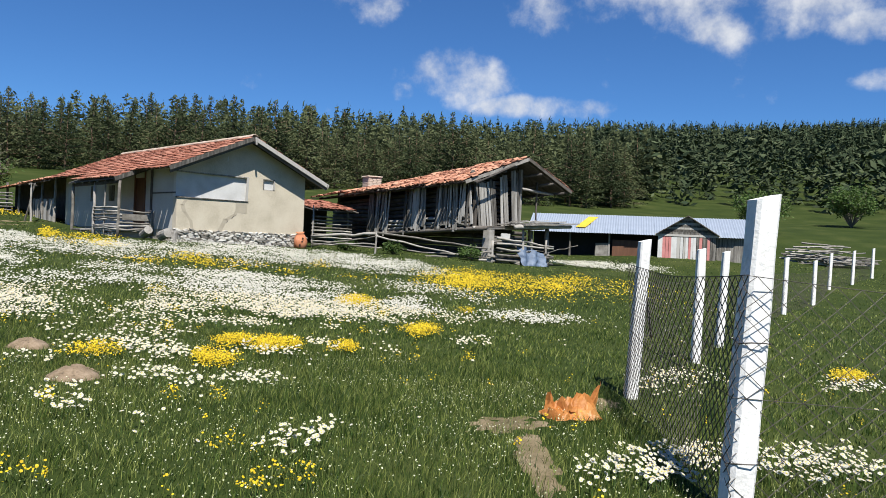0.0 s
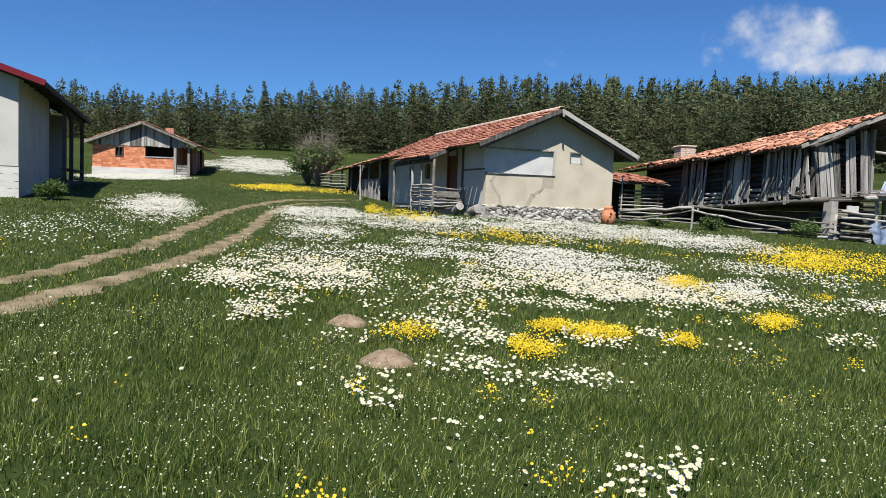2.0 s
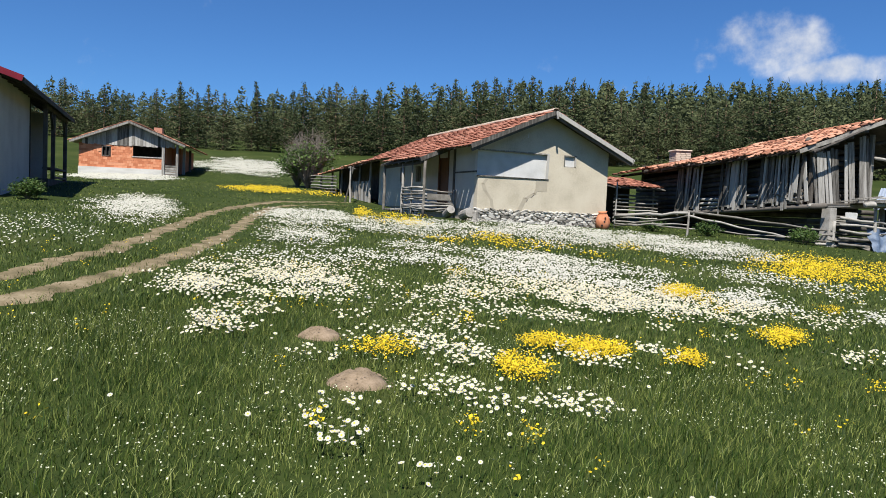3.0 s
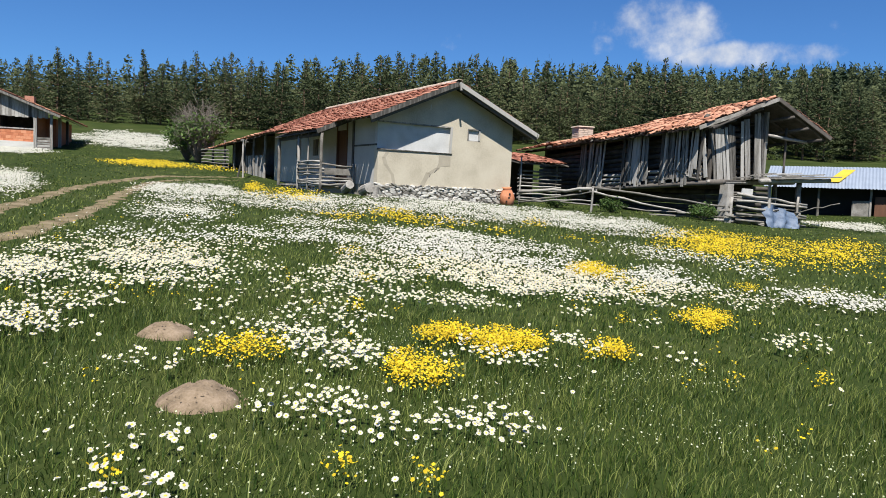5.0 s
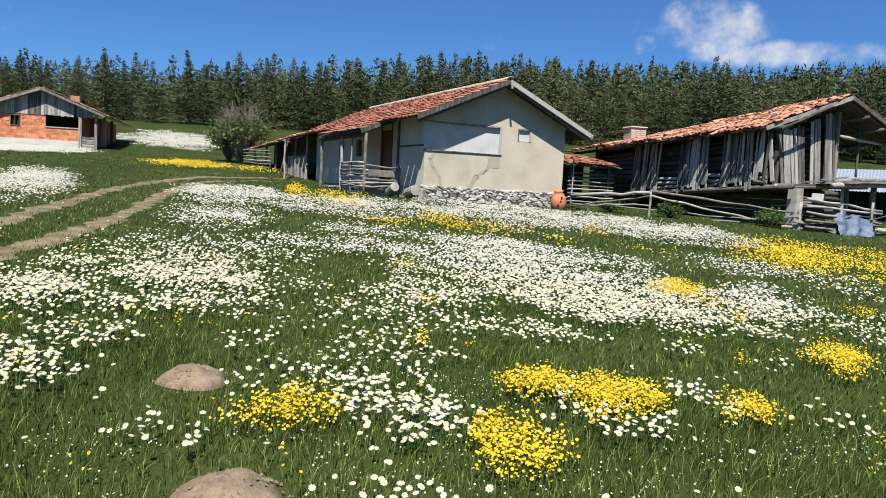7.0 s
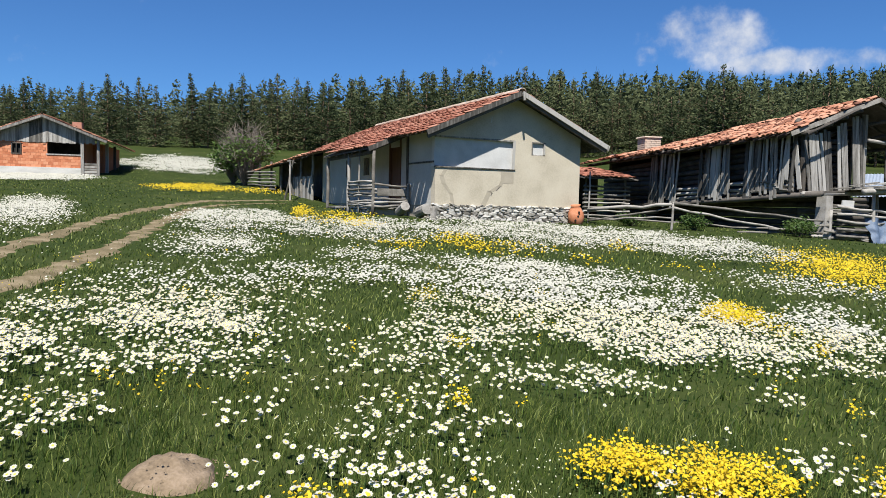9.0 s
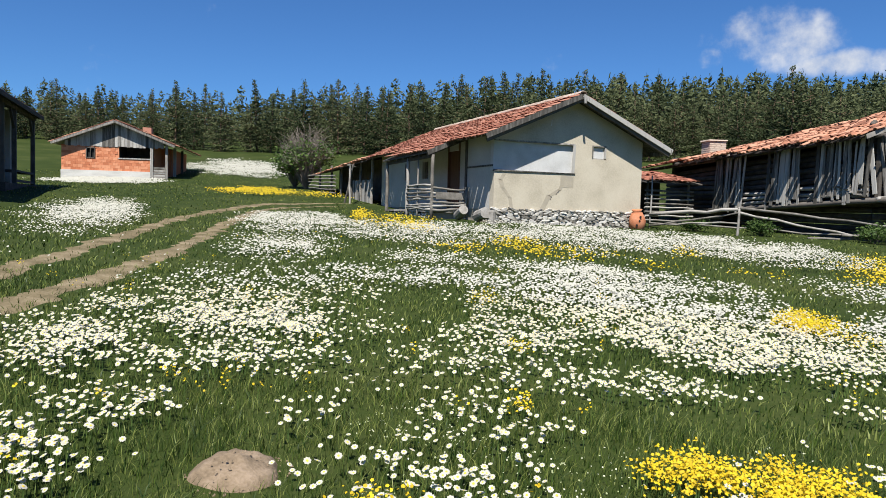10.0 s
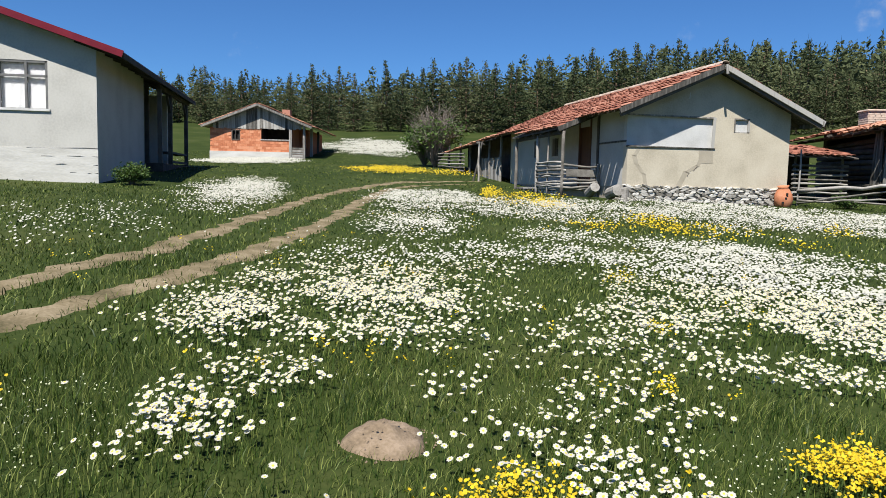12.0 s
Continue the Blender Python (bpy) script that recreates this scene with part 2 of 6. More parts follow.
M_RED = material("red_painted_sheet", [(0.13, 0.010, 0.018), (0.20, 0.016, 0.026)], 3, 0.35, 0.1, 30)
M_BRICK = material("hollow_brick", [(0.45, 0.15, 0.07), (0.58, 0.22, 0.11), (0.65, 0.29, 0.16)], 3, 0.9, 0.4, 30, obj=0.5)
M_ZINC = material("galvanised_sheet", [(0.28, 0.33, 0.40), (0.40, 0.45, 0.52)], 1.2, 0.45, 0.1, 20, metal=0.3)
M_YSHEET = material("yellow_sheet", [(0.55, 0.36, 0.03), (0.65, 0.45, 0.05)], 2, 0.5, 0.1, 20)
M_CONCRETE = material("whitewashed_concrete", [(0.58, 0.58, 0.56), (0.76, 0.76, 0.74), (0.82, 0.82, 0.80)], 5, 0.9, 0.5, 40)
M_WIRE = material("rusty_wire", [(0.035, 0.032, 0.03), (0.10, 0.09, 0.08)], 20, 0.7, 0.2, 90, metal=0.2)
M_BARK = material("pine_bark", [(0.10, 0.065, 0.045), (0.19, 0.125, 0.085), (0.26, 0.17, 0.11)], 5, 0.95, 0.8, 30, stretch=(2, 2, 0.5), obj=0.4)
M_NEEDLE = material("pine_needles", [(0.032, 0.047, 0.021), (0.060, 0.077, 0.034), (0.110, 0.125, 0.058)], 0.6, 0.8, 0, 3, island=0.3, obj=0.35, trans=0.2, spec=0.12)
M_FAR = material("far_pine_needles", [(0.024, 0.038, 0.020), (0.046, 0.064, 0.032), (0.082, 0.100, 0.052)], 0.05, 0.85, 0, 0.6, island=0.45, spec=0.1)
M_TWIG = material("bush_twigs", [(0.12, 0.10, 0.08), (0.24, 0.21, 0.18)], 8, 0.9, 0.2, 40)
M_LEAF = material("bush_leaves", [(0.05, 0.10, 0.02), (0.10, 0.16, 0.035)], 3, 0.7, 0, 10, island=0.5, trans=0.3)
M_CLAY = material("terracotta", [(0.40, 0.13, 0.06), (0.52, 0.20, 0.10), (0.58, 0.28, 0.17)], 4, 0.85, 0.3, 30)
M_TARP = material("faded_blue_tarp", [(0.045, 0.07, 0.12), (0.09, 0.13, 0.20), (0.17, 0.21, 0.28)], 4, 0.6, 0.4, 30)
M_BAG = material("orange_plastic_sack", [(0.34, 0.12, 0.03), (0.50, 0.20, 0.05), (0.60, 0.31, 0.10)], 6, 0.5, 0.5, 40, trans=0.2)
M_PINK = material("pink_sheet", [(0.45, 0.16, 0.15), (0.58, 0.25, 0.23)], 3, 0.7, 0.2, 20)
# near-black fill that stands in for the shade of rooms, openings and holes
M_INNER_SHADE = material("inner_shade", [(0.010, 0.010, 0.010), (0.02, 0.02, 0.02)], 3, 0.8, 0, 10)
M_CURTAIN = material("white_curtain", [(0.70, 0.72, 0.75), (0.82, 0.83, 0.85)], 4, 0.8, 0.3, 14, stretch=(4, 4, 0.4), trans=0.15)
M_FRAME = material("grey_window_frame", [(0.10, 0.10, 0.10), (0.17, 0.17, 0.165)], 5, 0.7, 0.2, 40)
M_GLASS = bpy.data.materials.new("window_glass")
M_GLASS.use_nodes = True
M_GLASS.node_tree.nodes["Principled BSDF"].inputs["Transmission Weight"].default_value = 1.0
M_GLASS.node_tree.nodes["Principled BSDF"].inputs["Roughness"].default_value = 0.03
M_GLASS.node_tree.nodes["Principled BSDF"].inputs["IOR"].default_value = 1.1

# ---- the lie of the land ----
LAND = np.array([
    (0, 0, 0), (-3, 7, -0.02), (-1, 12, -0.05), (3, 8, -0.2), (4, 11.5, -0.23), (10.4, 22.3, -0.33), (16, 31, -0.35), (-9, 9.5, 0.33),
    (1.3, 20.5, 0.12), (-8, 21, 0.55), (-10.3, 28.2, 1.0), (-6.2, 32.4, 0.88), (-12.8, 28.6, 1.05), (-18.2, 35.9, 1.45), (5.0, 36.0, 0.42), (0.5, 33, 0.72),
    (-6.4, 42, 1.15), (-23.6, 18.6, 1.15), (-27, 15.5, 1.27), (-29, 25, 1.75), (-45.9, 41.4, 2.85), (-40.6, 44.6, 2.94), (-24.5, 43, 2.2), (8, 48.5, 1.0),
    (15, 47, 1.4), (27, 53, 0.8), (-15, 10, 0.65), (-12, -12, 0.4), (12, -10, -0.5), (30, 20, -0.7)])


def far_height(x, y):
    """The hillside: meadow that climbs to the edge of the wood, and the ridge beyond."""
    r = np.hypot(x, y)
    az = np.degrees(np.arctan2(-x, y))
    right = 1 / (1 + np.exp(np.clip((az + 12) / 6, -30, 30)))      # 1 on the right-hand slope
    edge = 1.4 + 100 * np.tan(np.radians(3.9 - 1.6 * right))
    near = edge * (r / 100) ** 1.55
    rise = np.clip(r - 100, 0, 120 + 260 * right)
    return near * (r <= 100) + (edge + (0.17 - 0.065 / (1 + np.exp(np.clip((27 - az) / 4, -30, 30)))) * rise) * (r > 100)


def tps(d):
    return d * d * np.log(np.maximum(d, 1e-6))


def land_solve():
    ring = [(rr * -math.sin(a), rr * math.cos(a)) for rr, k in ((66, 12), (100, 16)) for a in np.linspace(-2.0, 2.4, k)]
    ring = np.array([(x, y, float(far_height(x, y)) * (0.8 if np.hypot(x, y) < 70 else 1)) for x, y in ring])
    pts = np.vstack([LAND, ring])
    n = len(pts)
    A = np.zeros((n + 3, n + 3))
    A[:n, :n] = tps(np.hypot(pts[:, None, 0] - pts[None, :, 0], pts[:, None, 1] - pts[None, :, 1])) + np.eye(n) * 3.0
    A[:n, n:] = np.c_[np.ones(n), pts[:, :2]]
    A[n:, :n] = A[:n, n:].T
    return pts, np.linalg.solve(A, np.r_[pts[:, 2], 0, 0, 0])


LAND_PTS, LAND_W = land_solve()


def land(x, y, rough=True):
    """Height of the ground, for arrays or numbers."""
    x, y = np.asarray(x, float), np.asarray(y, float)
    shape = x.shape
    x, y = x.ravel(), y.ravel()
    z = np.full(x.shape, LAND_W[-3]) + LAND_W[-2] * x + LAND_W[-1] * y
    for (px, py, _), w in zip(LAND_PTS, LAND_W):
        z = z + w * tps(np.hypot(x - px, y - py))
    r = np.hypot(x, y)
    k = np.clip((r - 72) / 26, 0, 1)
    k = k * k * (3 - 2 * k)
    z = z * (1 - k) + far_height(x, y) * k
    if rough:
        z = z + 0.018 * np.sin(x * 2.1 + 1.3 * np.sin(y * 1.3)) * np.sin(y * 1.7 + x * 0.6) + 0.008 * np.sin(x * 6.3 + y * 2.2) * np.sin(y * 5.1 - x)
        z = z + 0.0035 * np.clip(r - 60, 0, 200) * np.sin(x * 0.07) * np.sin(y * 0.06 + 1)
    z = z.reshape(shape)
    return float(z) if z.shape == () else z


def build_ground():
    rings = [0.0]
    while rings[-1] < 4500:
        r = rings[-1]
        rings.append(r + max(0.16, r * 0.026 if r < 60 else r * 0.06))
    seg = 330
    ang = np.linspace(0, 2 * np.pi, seg, endpoint=False)
    rr = np.array(rings[1:])
    X = -1.5 + rr[:, None] * np.sin(ang)[None]
    Y = 4.0 + rr[:, None] * np.cos(ang)[None]
    Z = land(X, Y)
    v = np.c_[X.ravel(), Y.ravel(), Z.ravel()]
    v = np.vstack([[(-1.5, 4.0, land(-1.5, 4.0))], v])
    faces = [(0, 1 + (k + 1) % seg, 1 + k) for k in range(seg)]
    for i in range(len(rr) - 1):
        a, b = 1 + i * seg, 1 + (i + 1) * seg
        faces += [(a + k, a + (k + 1) % seg, b + (k + 1) % seg, b + k) for k in range(seg)]
    me = bpy.data.meshes.new("ground")
    me.from_pydata(v.tolist(), [], faces)
    me.polygons.foreach_set("use_smooth", [True] * len(me.polygons))
    me.materials.append(M_GROUND)
    return tagged(new("ground", me), "green alpine meadow rising to a wooded hill", "ground", kind="structure")


build_ground()

# ---- roofs and walls ----
def tile_mesh(w=0.25, l=0.40, rise=0.05, th=0.018):
    """One half-round clay tile, its length along -x (down the slope), its width along y."""
    m = Mesh()
    n = 5
    for k in range(n + 1):
        a = math.pi * k / n
        y, z = -w / 2 * math.cos(a), rise * math.sin(a)
        for x, s in ((0, 0.88), (-l, 1.0)):
            m.v += [(x, y * s, z + th), (x, y * s, z)]
    for k in range(n):
        a, b = 4 * k, 4 * k + 4
        m.f += [(a, b, b + 2, a + 2), (a + 1, a + 3, b + 3, b + 1), (a + 2, b + 2, b + 3, a + 3)]
    m.f += [(0, 2, 3, 1), (4 * n, 4 * n + 1, 4 * n + 3, 4 * n + 2)]
    return m


def tile_slope(parent, mat, origin, along, down, length, fall, parts, wild=0.0, w=0.25, course=0.31, lift=0.05, rise=0.05, skew=0.0):
    """Courses of tiles over a roof slope. parts: tiles nearest to the origin that stay pieces of their own."""
    along, down = Vector(along).normalized(), Vector(down).normalized()
    up = along.cross(down)
    if up.z < 0:
        up = -up
    base = tile_mesh(w, course + 0.09, rise)
    me = base.data("roof_tile", True)
    me.materials.append(mat)
    rest = Mesh()
    made = 0
    cells = [(j, i) for j in range(int(length / w)) for i in range(int(fall / course) + 1)]
    for j, i in cells:
        if wild and random.random() < wild * 0.10:
            continue
        s = i * course
        if (j + 0.5) * w < skew * s / fall:
            continue
        p = Vector(origin) + along * ((j + 0.5) * w + random.uniform(-1, 1) * 0.012 * (1 + 2 * wild)) + down * (s + random.uniform(-1, 1) * 0.012 * (1 + 3 * wild))
        p += up * (0.022 + random.uniform(0, 0.012) * (1 + 2.5 * wild))
        x = (-down).lerp(up, -lift + random.uniform(-1, 1) * 0.03 * (1 + wild)).normalized()
        x = (x + along * random.uniform(-1, 1) * (0.02 + 0.10 * wild)).normalized()
        y = up.cross(x).normalized()
        z = x.cross(y)
        m = Matrix((x, y, z)).transposed().to_4x4()
        m.translation = p
        if made < parts:
            ob = new("roof_tile", me)
            ob.parent = parent
            ob.matrix_basis = m
            made += 1
        else:
            n = len(rest.v)
            rest.v += [tuple(m @ Vector(q)) for q in base.v]
            rest.f += [tuple(n + q for q in f) for f in base.f]
    if rest.v:
        tagged(part("roof_tiles", rest, mat, parent, smooth=True), kind="stuff")


def column(m, u0, u1, v0, v1, z0, top):
    """A piece of wall from u0 to u1 with a top that follows the roof."""
    m.hexa([(u0, v0, z0), (u1, v0, z0), (u1, v1, z0), (u0, v1, z0), (u0, v0, top(u0)), (u1, v0, top(u1)), (u1, v1, top(u1)), (u0, v1, top(u0))])


def rubble(parent, x0, x1, y, z0, z1, out=-1, size=0.22, limit=160, mat=None, axis="x"):
    """Field stones bedded in a wall face, each a piece of its own."""
    z = z0
    made = 0
    shapes = []
    for _ in range(6):
        m = Mesh()
        n = 7
        turn = random.uniform(0, 1)
        shape = [random.uniform(0.74, 1.06) for _ in range(n)]
        for s, d in ((1.0, 0.10), (0.97, -0.03), (0.80, -0.06)):
            for k in range(n):
                a = 2 * math.pi * (k + turn) / n
                q = s * shape[k]
                m.v.append((0.54 * q * math.copysign(abs(math.cos(a)) ** 0.8, math.cos(a)), d + random.uniform(-0.012, 0.012), 0.54 * q * math.copysign(abs(math.sin(a)) ** 0.8, math.sin(a))))
        for r in range(2):
            for k in range(n):
                m.f.append((r * n + k, r * n + (k + 1) % n, (r + 1) * n + (k + 1) % n, (r + 1) * n + k))
        m.f.append(tuple(2 * n + k for k in range(n)))
        me = m.data("stone")
        me.materials.append(mat or M_STONE)
        shapes.append(me)
    while z < z1 and made < limit:
        h = size * random.uniform(0.36, 0.62)
        x = x0
        while x < x1:
            w = size * random.uniform(0.7, 2.3)
            hs = h * random.uniform(0.75, 1.25)
            ob = new("stone", random.choice(shapes))
            ob.parent = parent
            px = x + w / 2
            ob.matrix_basis = (Matrix.Translation((px, y, z + h / 2) if axis == "x" else (y, px, z + h / 2)) @ Euler((0, random.uniform(-0.35, 0.35), 0 if axis == "x" else math.pi / 2 * out)).to_matrix().to_4x4()
                               @ Matrix.Diagonal((w * 1.05, random.uniform(0.7, 1.3), hs * 1.12, 1)))
            x += w
            made += 1
        z += h


def rail_run(parent, a, b, heights, r=0.045, name="rail", mat=None, droop=0.06):
    for h in heights:
        m = Mesh().crooked(Vector(a) + Vector((0, 0, h + random.uniform(-droop, droop) / 2)), Vector(b) + Vector((0, 0, h + random.uniform(-droop, droop))), r * random.uniform(0.8, 1.2), r * random.uniform(0.6, 1.0), 0.03)
        part(name, m, mat or M_WOODH, parent, smooth=True)


# ---- the cream house with the long porch ----
def cream_house():
    h = thing("house", "cream plastered cottage with clay tile roof and rubble plinth", "house", pose(-7.86, 30.06, 0, 0, 0, 46))
    top = lambda u: 5.24 - 0.435 * abs(u)
    L, Rr, F, B = -2.95, 2.95, 0.6, 12.4
    m = Mesh()
    column(m, L, 0, F, F + 0.3, 1.45, lambda u: 2.74)
    column(m, 0, 0.1, F, F + 0.3, 1.45, lambda u: 2.74)
    column(m, L, 0, F, F + 0.3, 3.74, top)
    column(m, 0, 0.1, F, F + 0.3, 3.74, top)
    column(m, 0.1, 0.82, F, F + 0.3, 1.45, top)
    column(m, 0.82, 1.40, F, F + 0.3, 1.45, lambda u: 3.27)
    column(m, 0.82, 1.40, F, F + 0.3, 3.74, top)
    column(m, 1.40, Rr, F, F + 0.3, 1.45, top)
    part("gable_wall", m, M_PLASTER, h, "cream plaster gable wall with a blocked wide window", weld=True)
    m = Mesh().box(L, 0.1, F + 0.10, F + 0.3, 2.74, 3.74)
    part("blocked_window", m, M_WHITEWASH, h, "whitewashed infill of a blocked window")
    part("window_lintel", Mesh().box(L - 0.01, 0.12, F - 0.012, F + 0.1, 3.70, 3.745, 0.006), M_WOOD, h)
    part("window_jamb", Mesh().beam((0.06, F - 0.005, 2.70), (0.10, F - 0.005, 3.74), 0.10, 0.03, (0, 1, 0)), M_WOOD, h)
    part("window_ledge", Mesh().box(L - 0.02, 0.14, F - 0.03, F + 0.09, 2.70, 2.745, 0.008), M_WOOD, h)
    w = part("window", Mesh().box(0.82, 1.40, F + 0.05, F + 0.09, 3.27, 3.31), M_WOOD, h, "small wooden window with a white board")
    part("window_frame", Mesh().box(0.82, 0.87, F - 0.01, F + 0.1, 3.31, 3.70), M_WOOD, w)
    part("window_frame", Mesh().box(1.35, 1.40, F - 0.01, F + 0.1, 3.31, 3.70), M_WOOD, w)
    part("window_frame", Mesh().box(0.82, 1.40, F - 0.01, F + 0.1, 3.70, 3.745), M_WOOD, w)
    part("pane", Mesh().box(0.87, 1.35, F + 0.07, F + 0.085, 3.31, 3.70), M_WHITEWASH, w)
    # cement repairs that run over the plaster
    for pts in ([(-2.55, 2.66), (-2.72, 2.42), (-2.62, 2.15), (-2.35, 1.85), (-2.28, 1.5)], [(-0.05, 2.60), (-0.30, 2.45), (-0.45, 2.15), (-0.85, 1.95), (-1.1, 1.5)]):
        m = Mesh()
        for (a, b), (c, d) in zip(pts, pts[1:]):
            s = random.uniform(0.05, 0.09)
            m.quad((a - s, F - 0.004, b + s / 2), (c - s, F - 0.004, d), (c + s, F - 0.004, d - s / 2), (a + s, F - 0.004, b))
        part("cement_repair", m, M_PATCH, h)
    m = Mesh().box(-0.42, 0.10, F - 0.005, F - 0.001, 2.25, 2.66, 0.0)
    part("cement_repair", m, M_PATCH, h)
    part("wall_crack", Mesh().crooked((-0.80, F - 0.002, 1.82), (-0.47, F - 0.002, 2.12), 0.012, 0.016, 0.04, 5, 5), M_DARKWOOD, h)
    part("vent_mark", Mesh().beam((-0.85, F - 0.003, 4.30), (-0.83, F - 0.003, 4.50), 0.03, 0.008, (0, 1, 0)), M_WHITEWASH, h)
    # side and back walls
    part("side_wall", Mesh().box(Rr - 0.3, Rr, F + 0.3, B, 0.7, 3.93), M_PLASTER, h)
    m = Mesh()
    column(m, L, 0, B - 0.3, B, 0.7, top)
    column(m, 0, Rr - 0.3, B - 0.3, B, 0.7, top)
    part("back_wall", m, M_PLASTER, h, weld=True)
    m = Mesh()
    for a, b in ((0.9, 3.35), (4.45, 6.5), (7.1, 8.6), (9.2, B - 0.3)):
        m.box(L, L + 0.3, a, b, 1.45, 3.93)
    for a, b in ((6.5, 7.1), (8.6, 9.2)):
        m.box(L, L + 0.3, a, b, 1.45, 2.6)
        m.box(L, L + 0.3, a, b, 3.3, 3.93)
    m.box(L, L + 0.3, 3.35, 4.45, 3.55, 3.93)
    part("porch_wall", m, M_RENDER, h, "grey rendered wall behind the porch", weld=True)
    part("door", Mesh().box(L + 0.06, L + 0.12, 3.45, 4.35, 1.45, 3.55), M_BROWN, h, "brown wooden door")
    for y in (3.40, 4.40):
        part("door_post", Mesh().box(L - 0.03, L + 0.12, y - 0.05, y + 0.05, 1.45, 3.9, 0.01), M_BROWN, h)
    part("corner_post", Mesh().box(L - 0.05, L + 0.05, 2.7, 2.82, 1.5, 3.85, 0.01), M_DARKWOOD, h)
    for y in (6.8, 8.9):
        # the black panel stands in for the unlit room behind the opening
        w = part("side_window", Mesh().box(L + 0.12, L + 0.14, y - 0.3, y + 0.3, 2.6, 3.3), M_INNER_SHADE, h, "small dark window")
        part("window_frame", Mesh().box(L - 0.01, L + 0.08, y - 0.32, y - 0.27, 2.6, 3.3), M_WOOD, w)
        part("window_frame", Mesh().box(L - 0.01, L + 0.08, y + 0.27, y + 0.32, 2.6, 3.3), M_WOOD, w)
        part("window_frame", Mesh().box(L - 0.01, L + 0.08, y - 0.02, y + 0.02, 2.6, 3.3), M_WOOD, w)
    part("horizontal_batten", Mesh().box(L - 0.03, L, 0.7, 2.7, 2.86, 2.92, 0.006), M_WOOD, h)
    # plinth
    part("plinth_core", Mesh().box(L + 0.02, Rr - 0.02, F + 0.02, B, 0.5, 1.47), M_MORTAR, h)
    rubble(h, L - 0.12, Rr, F + 0.0, 0.72, 1.45, size=0.19, limit=250)
    # roof
    z = lambda u: 5.33 - 0.435 * abs(u)
    for n, (u0, u1, v0, v1) in enumerate(((-3.5, 0, 0.06, 12.9), (0, 3.72, 0.06, 12.9), (-4.5, -3.5, 2.66, 7.55))):
        m = Mesh().hexa([(u0, v0, z(u0) - 0.05), (u1, v0, z(u1) - 0.05), (u1, v1, z(u1) - 0.12), (u0, v1, z(u0) - 0.12),
                         (u0, v0, z(u0)), (u1, v0, z(u1)), (u1, v1, z(u1) - 0.07), (u0, v1, z(u0) - 0.07)])
        part("roof_boarding", m, M_WOOD, h)
    for u0, u1 in ((-3.56, -0.02), (3.80, 0.02)):
        part("bargeboard", Mesh().beam((u0, 0.03, z(u0) - 0.03), (u1, 0.03, z(u1) - 0.03), 0.05, 0.16, (0, 0, 1)), M_WOOD, h, "pale weathered bargeboard")
        part("bargeboard", Mesh().beam((u0 * 0.985, 0.10, z(u0) - 0.15), (u1, 0.10, z(u1) - 0.15), 0.05, 0.12, (0, 0, 1)), M_DARKWOOD, h)
    part("bargeboard", Mesh().beam((-4.52, 2.62, z(-4.52) - 0.04), (-3.52, 2.62, z(-3.52) - 0.04), 0.05, 0.16), M_WOOD, h)
    part("eaves_board", Mesh().beam((3.74, 0.0, z(3.74) - 0.07), (3.74, 12.9, z(3.74) - 0.14), 0.05, 0.18), M_WOOD, h)
    for v in np.arange(0.35, 12.6, 0.8):
        part("rafter", Mesh().beam((3.70, v, z(3.70) - 0.12), (2.9, v, z(2.9) - 0.12), 0.08, 0.10), M_DARKWOOD, h)
        if 2.7 < v < 7.5:
            part("rafter", Mesh().beam((-4.48, v, z(4.48) - 0.12), (-2.9, v, z(2.9) - 0.12), 0.08, 0.10), M_DARKWOOD, h)
    part("ridge_beam_end", Mesh().beam((0.05, -0.05, z(0) - 0.28), (0.02, -0.02, z(0) + 0.02), 0.07, 0.05, (0, 1, 0)), M_WOOD, h)
    part("purlin", Mesh().beam((-4.3, 2.62, z(4.3) - 0.22), (-4.3, 7.5, z(4.3) - 0.26), 0.12, 0.12), M_DARKWOOD, h)
    down = (-1, 0, -0.435)
    tile_slope(h, M_TILE, (-0.10, 0.02, z(0.1)), (0, 1, -0.0055), down, 12.9, 3.62, 290, 0.2, 0.23, 0.36, 0.12, 0.032)
    tile_slope(h, M_TILE, (-3.45, 2.66, z(3.45) - 0.02), (0, 1, -0.0055), down, 4.8, 1.0, 0, 0.2, 0.23, 0.36, 0.12, 0.032)
    tile_slope(h, M_TILE, (0.12, 0.05, z(0.12)), (0, 1, -0.0055), (1, 0, -0.435), 12.8, 3.6, 0, 0.2)
    m = Mesh()
    base = tile_mesh(0.28, 0.42, 0.09)
    for k in range(34):
        n = len(m.v)
        m.v += [(y + random.uniform(-0.01, 0.01), 0.02 + k * 0.38 + 0.4 + x, z(0) + 0.03 + q - 0.002 * k + random.uniform(0, 0.012)) for x, y, q in base.v]
        m.f += [tuple(n + q for q in f) for f in base.f]
    tagged(part("ridge_tiles", m, M_RIDGE, h, "pale mortared ridge tiles"), kind="stuff")
    # porch
    m = Mesh()
    for i in range(9):
        m.box(-4.35, L, 2.65 + i * 0.55, 2.65 + i * 0.55 + 0.53, 1.28, 1.34, 0.008)
    part("porch_floor", m, M_WOODH, h)
    rubble(h, 2.7, 7.6, -4.25, 0.85, 1.28, out=-1, limit=60, axis="y")
    part("porch_base", Mesh().box(-4.2, L, 2.75, 7.6, 0.75, 1.27), M_MORTAR, h)
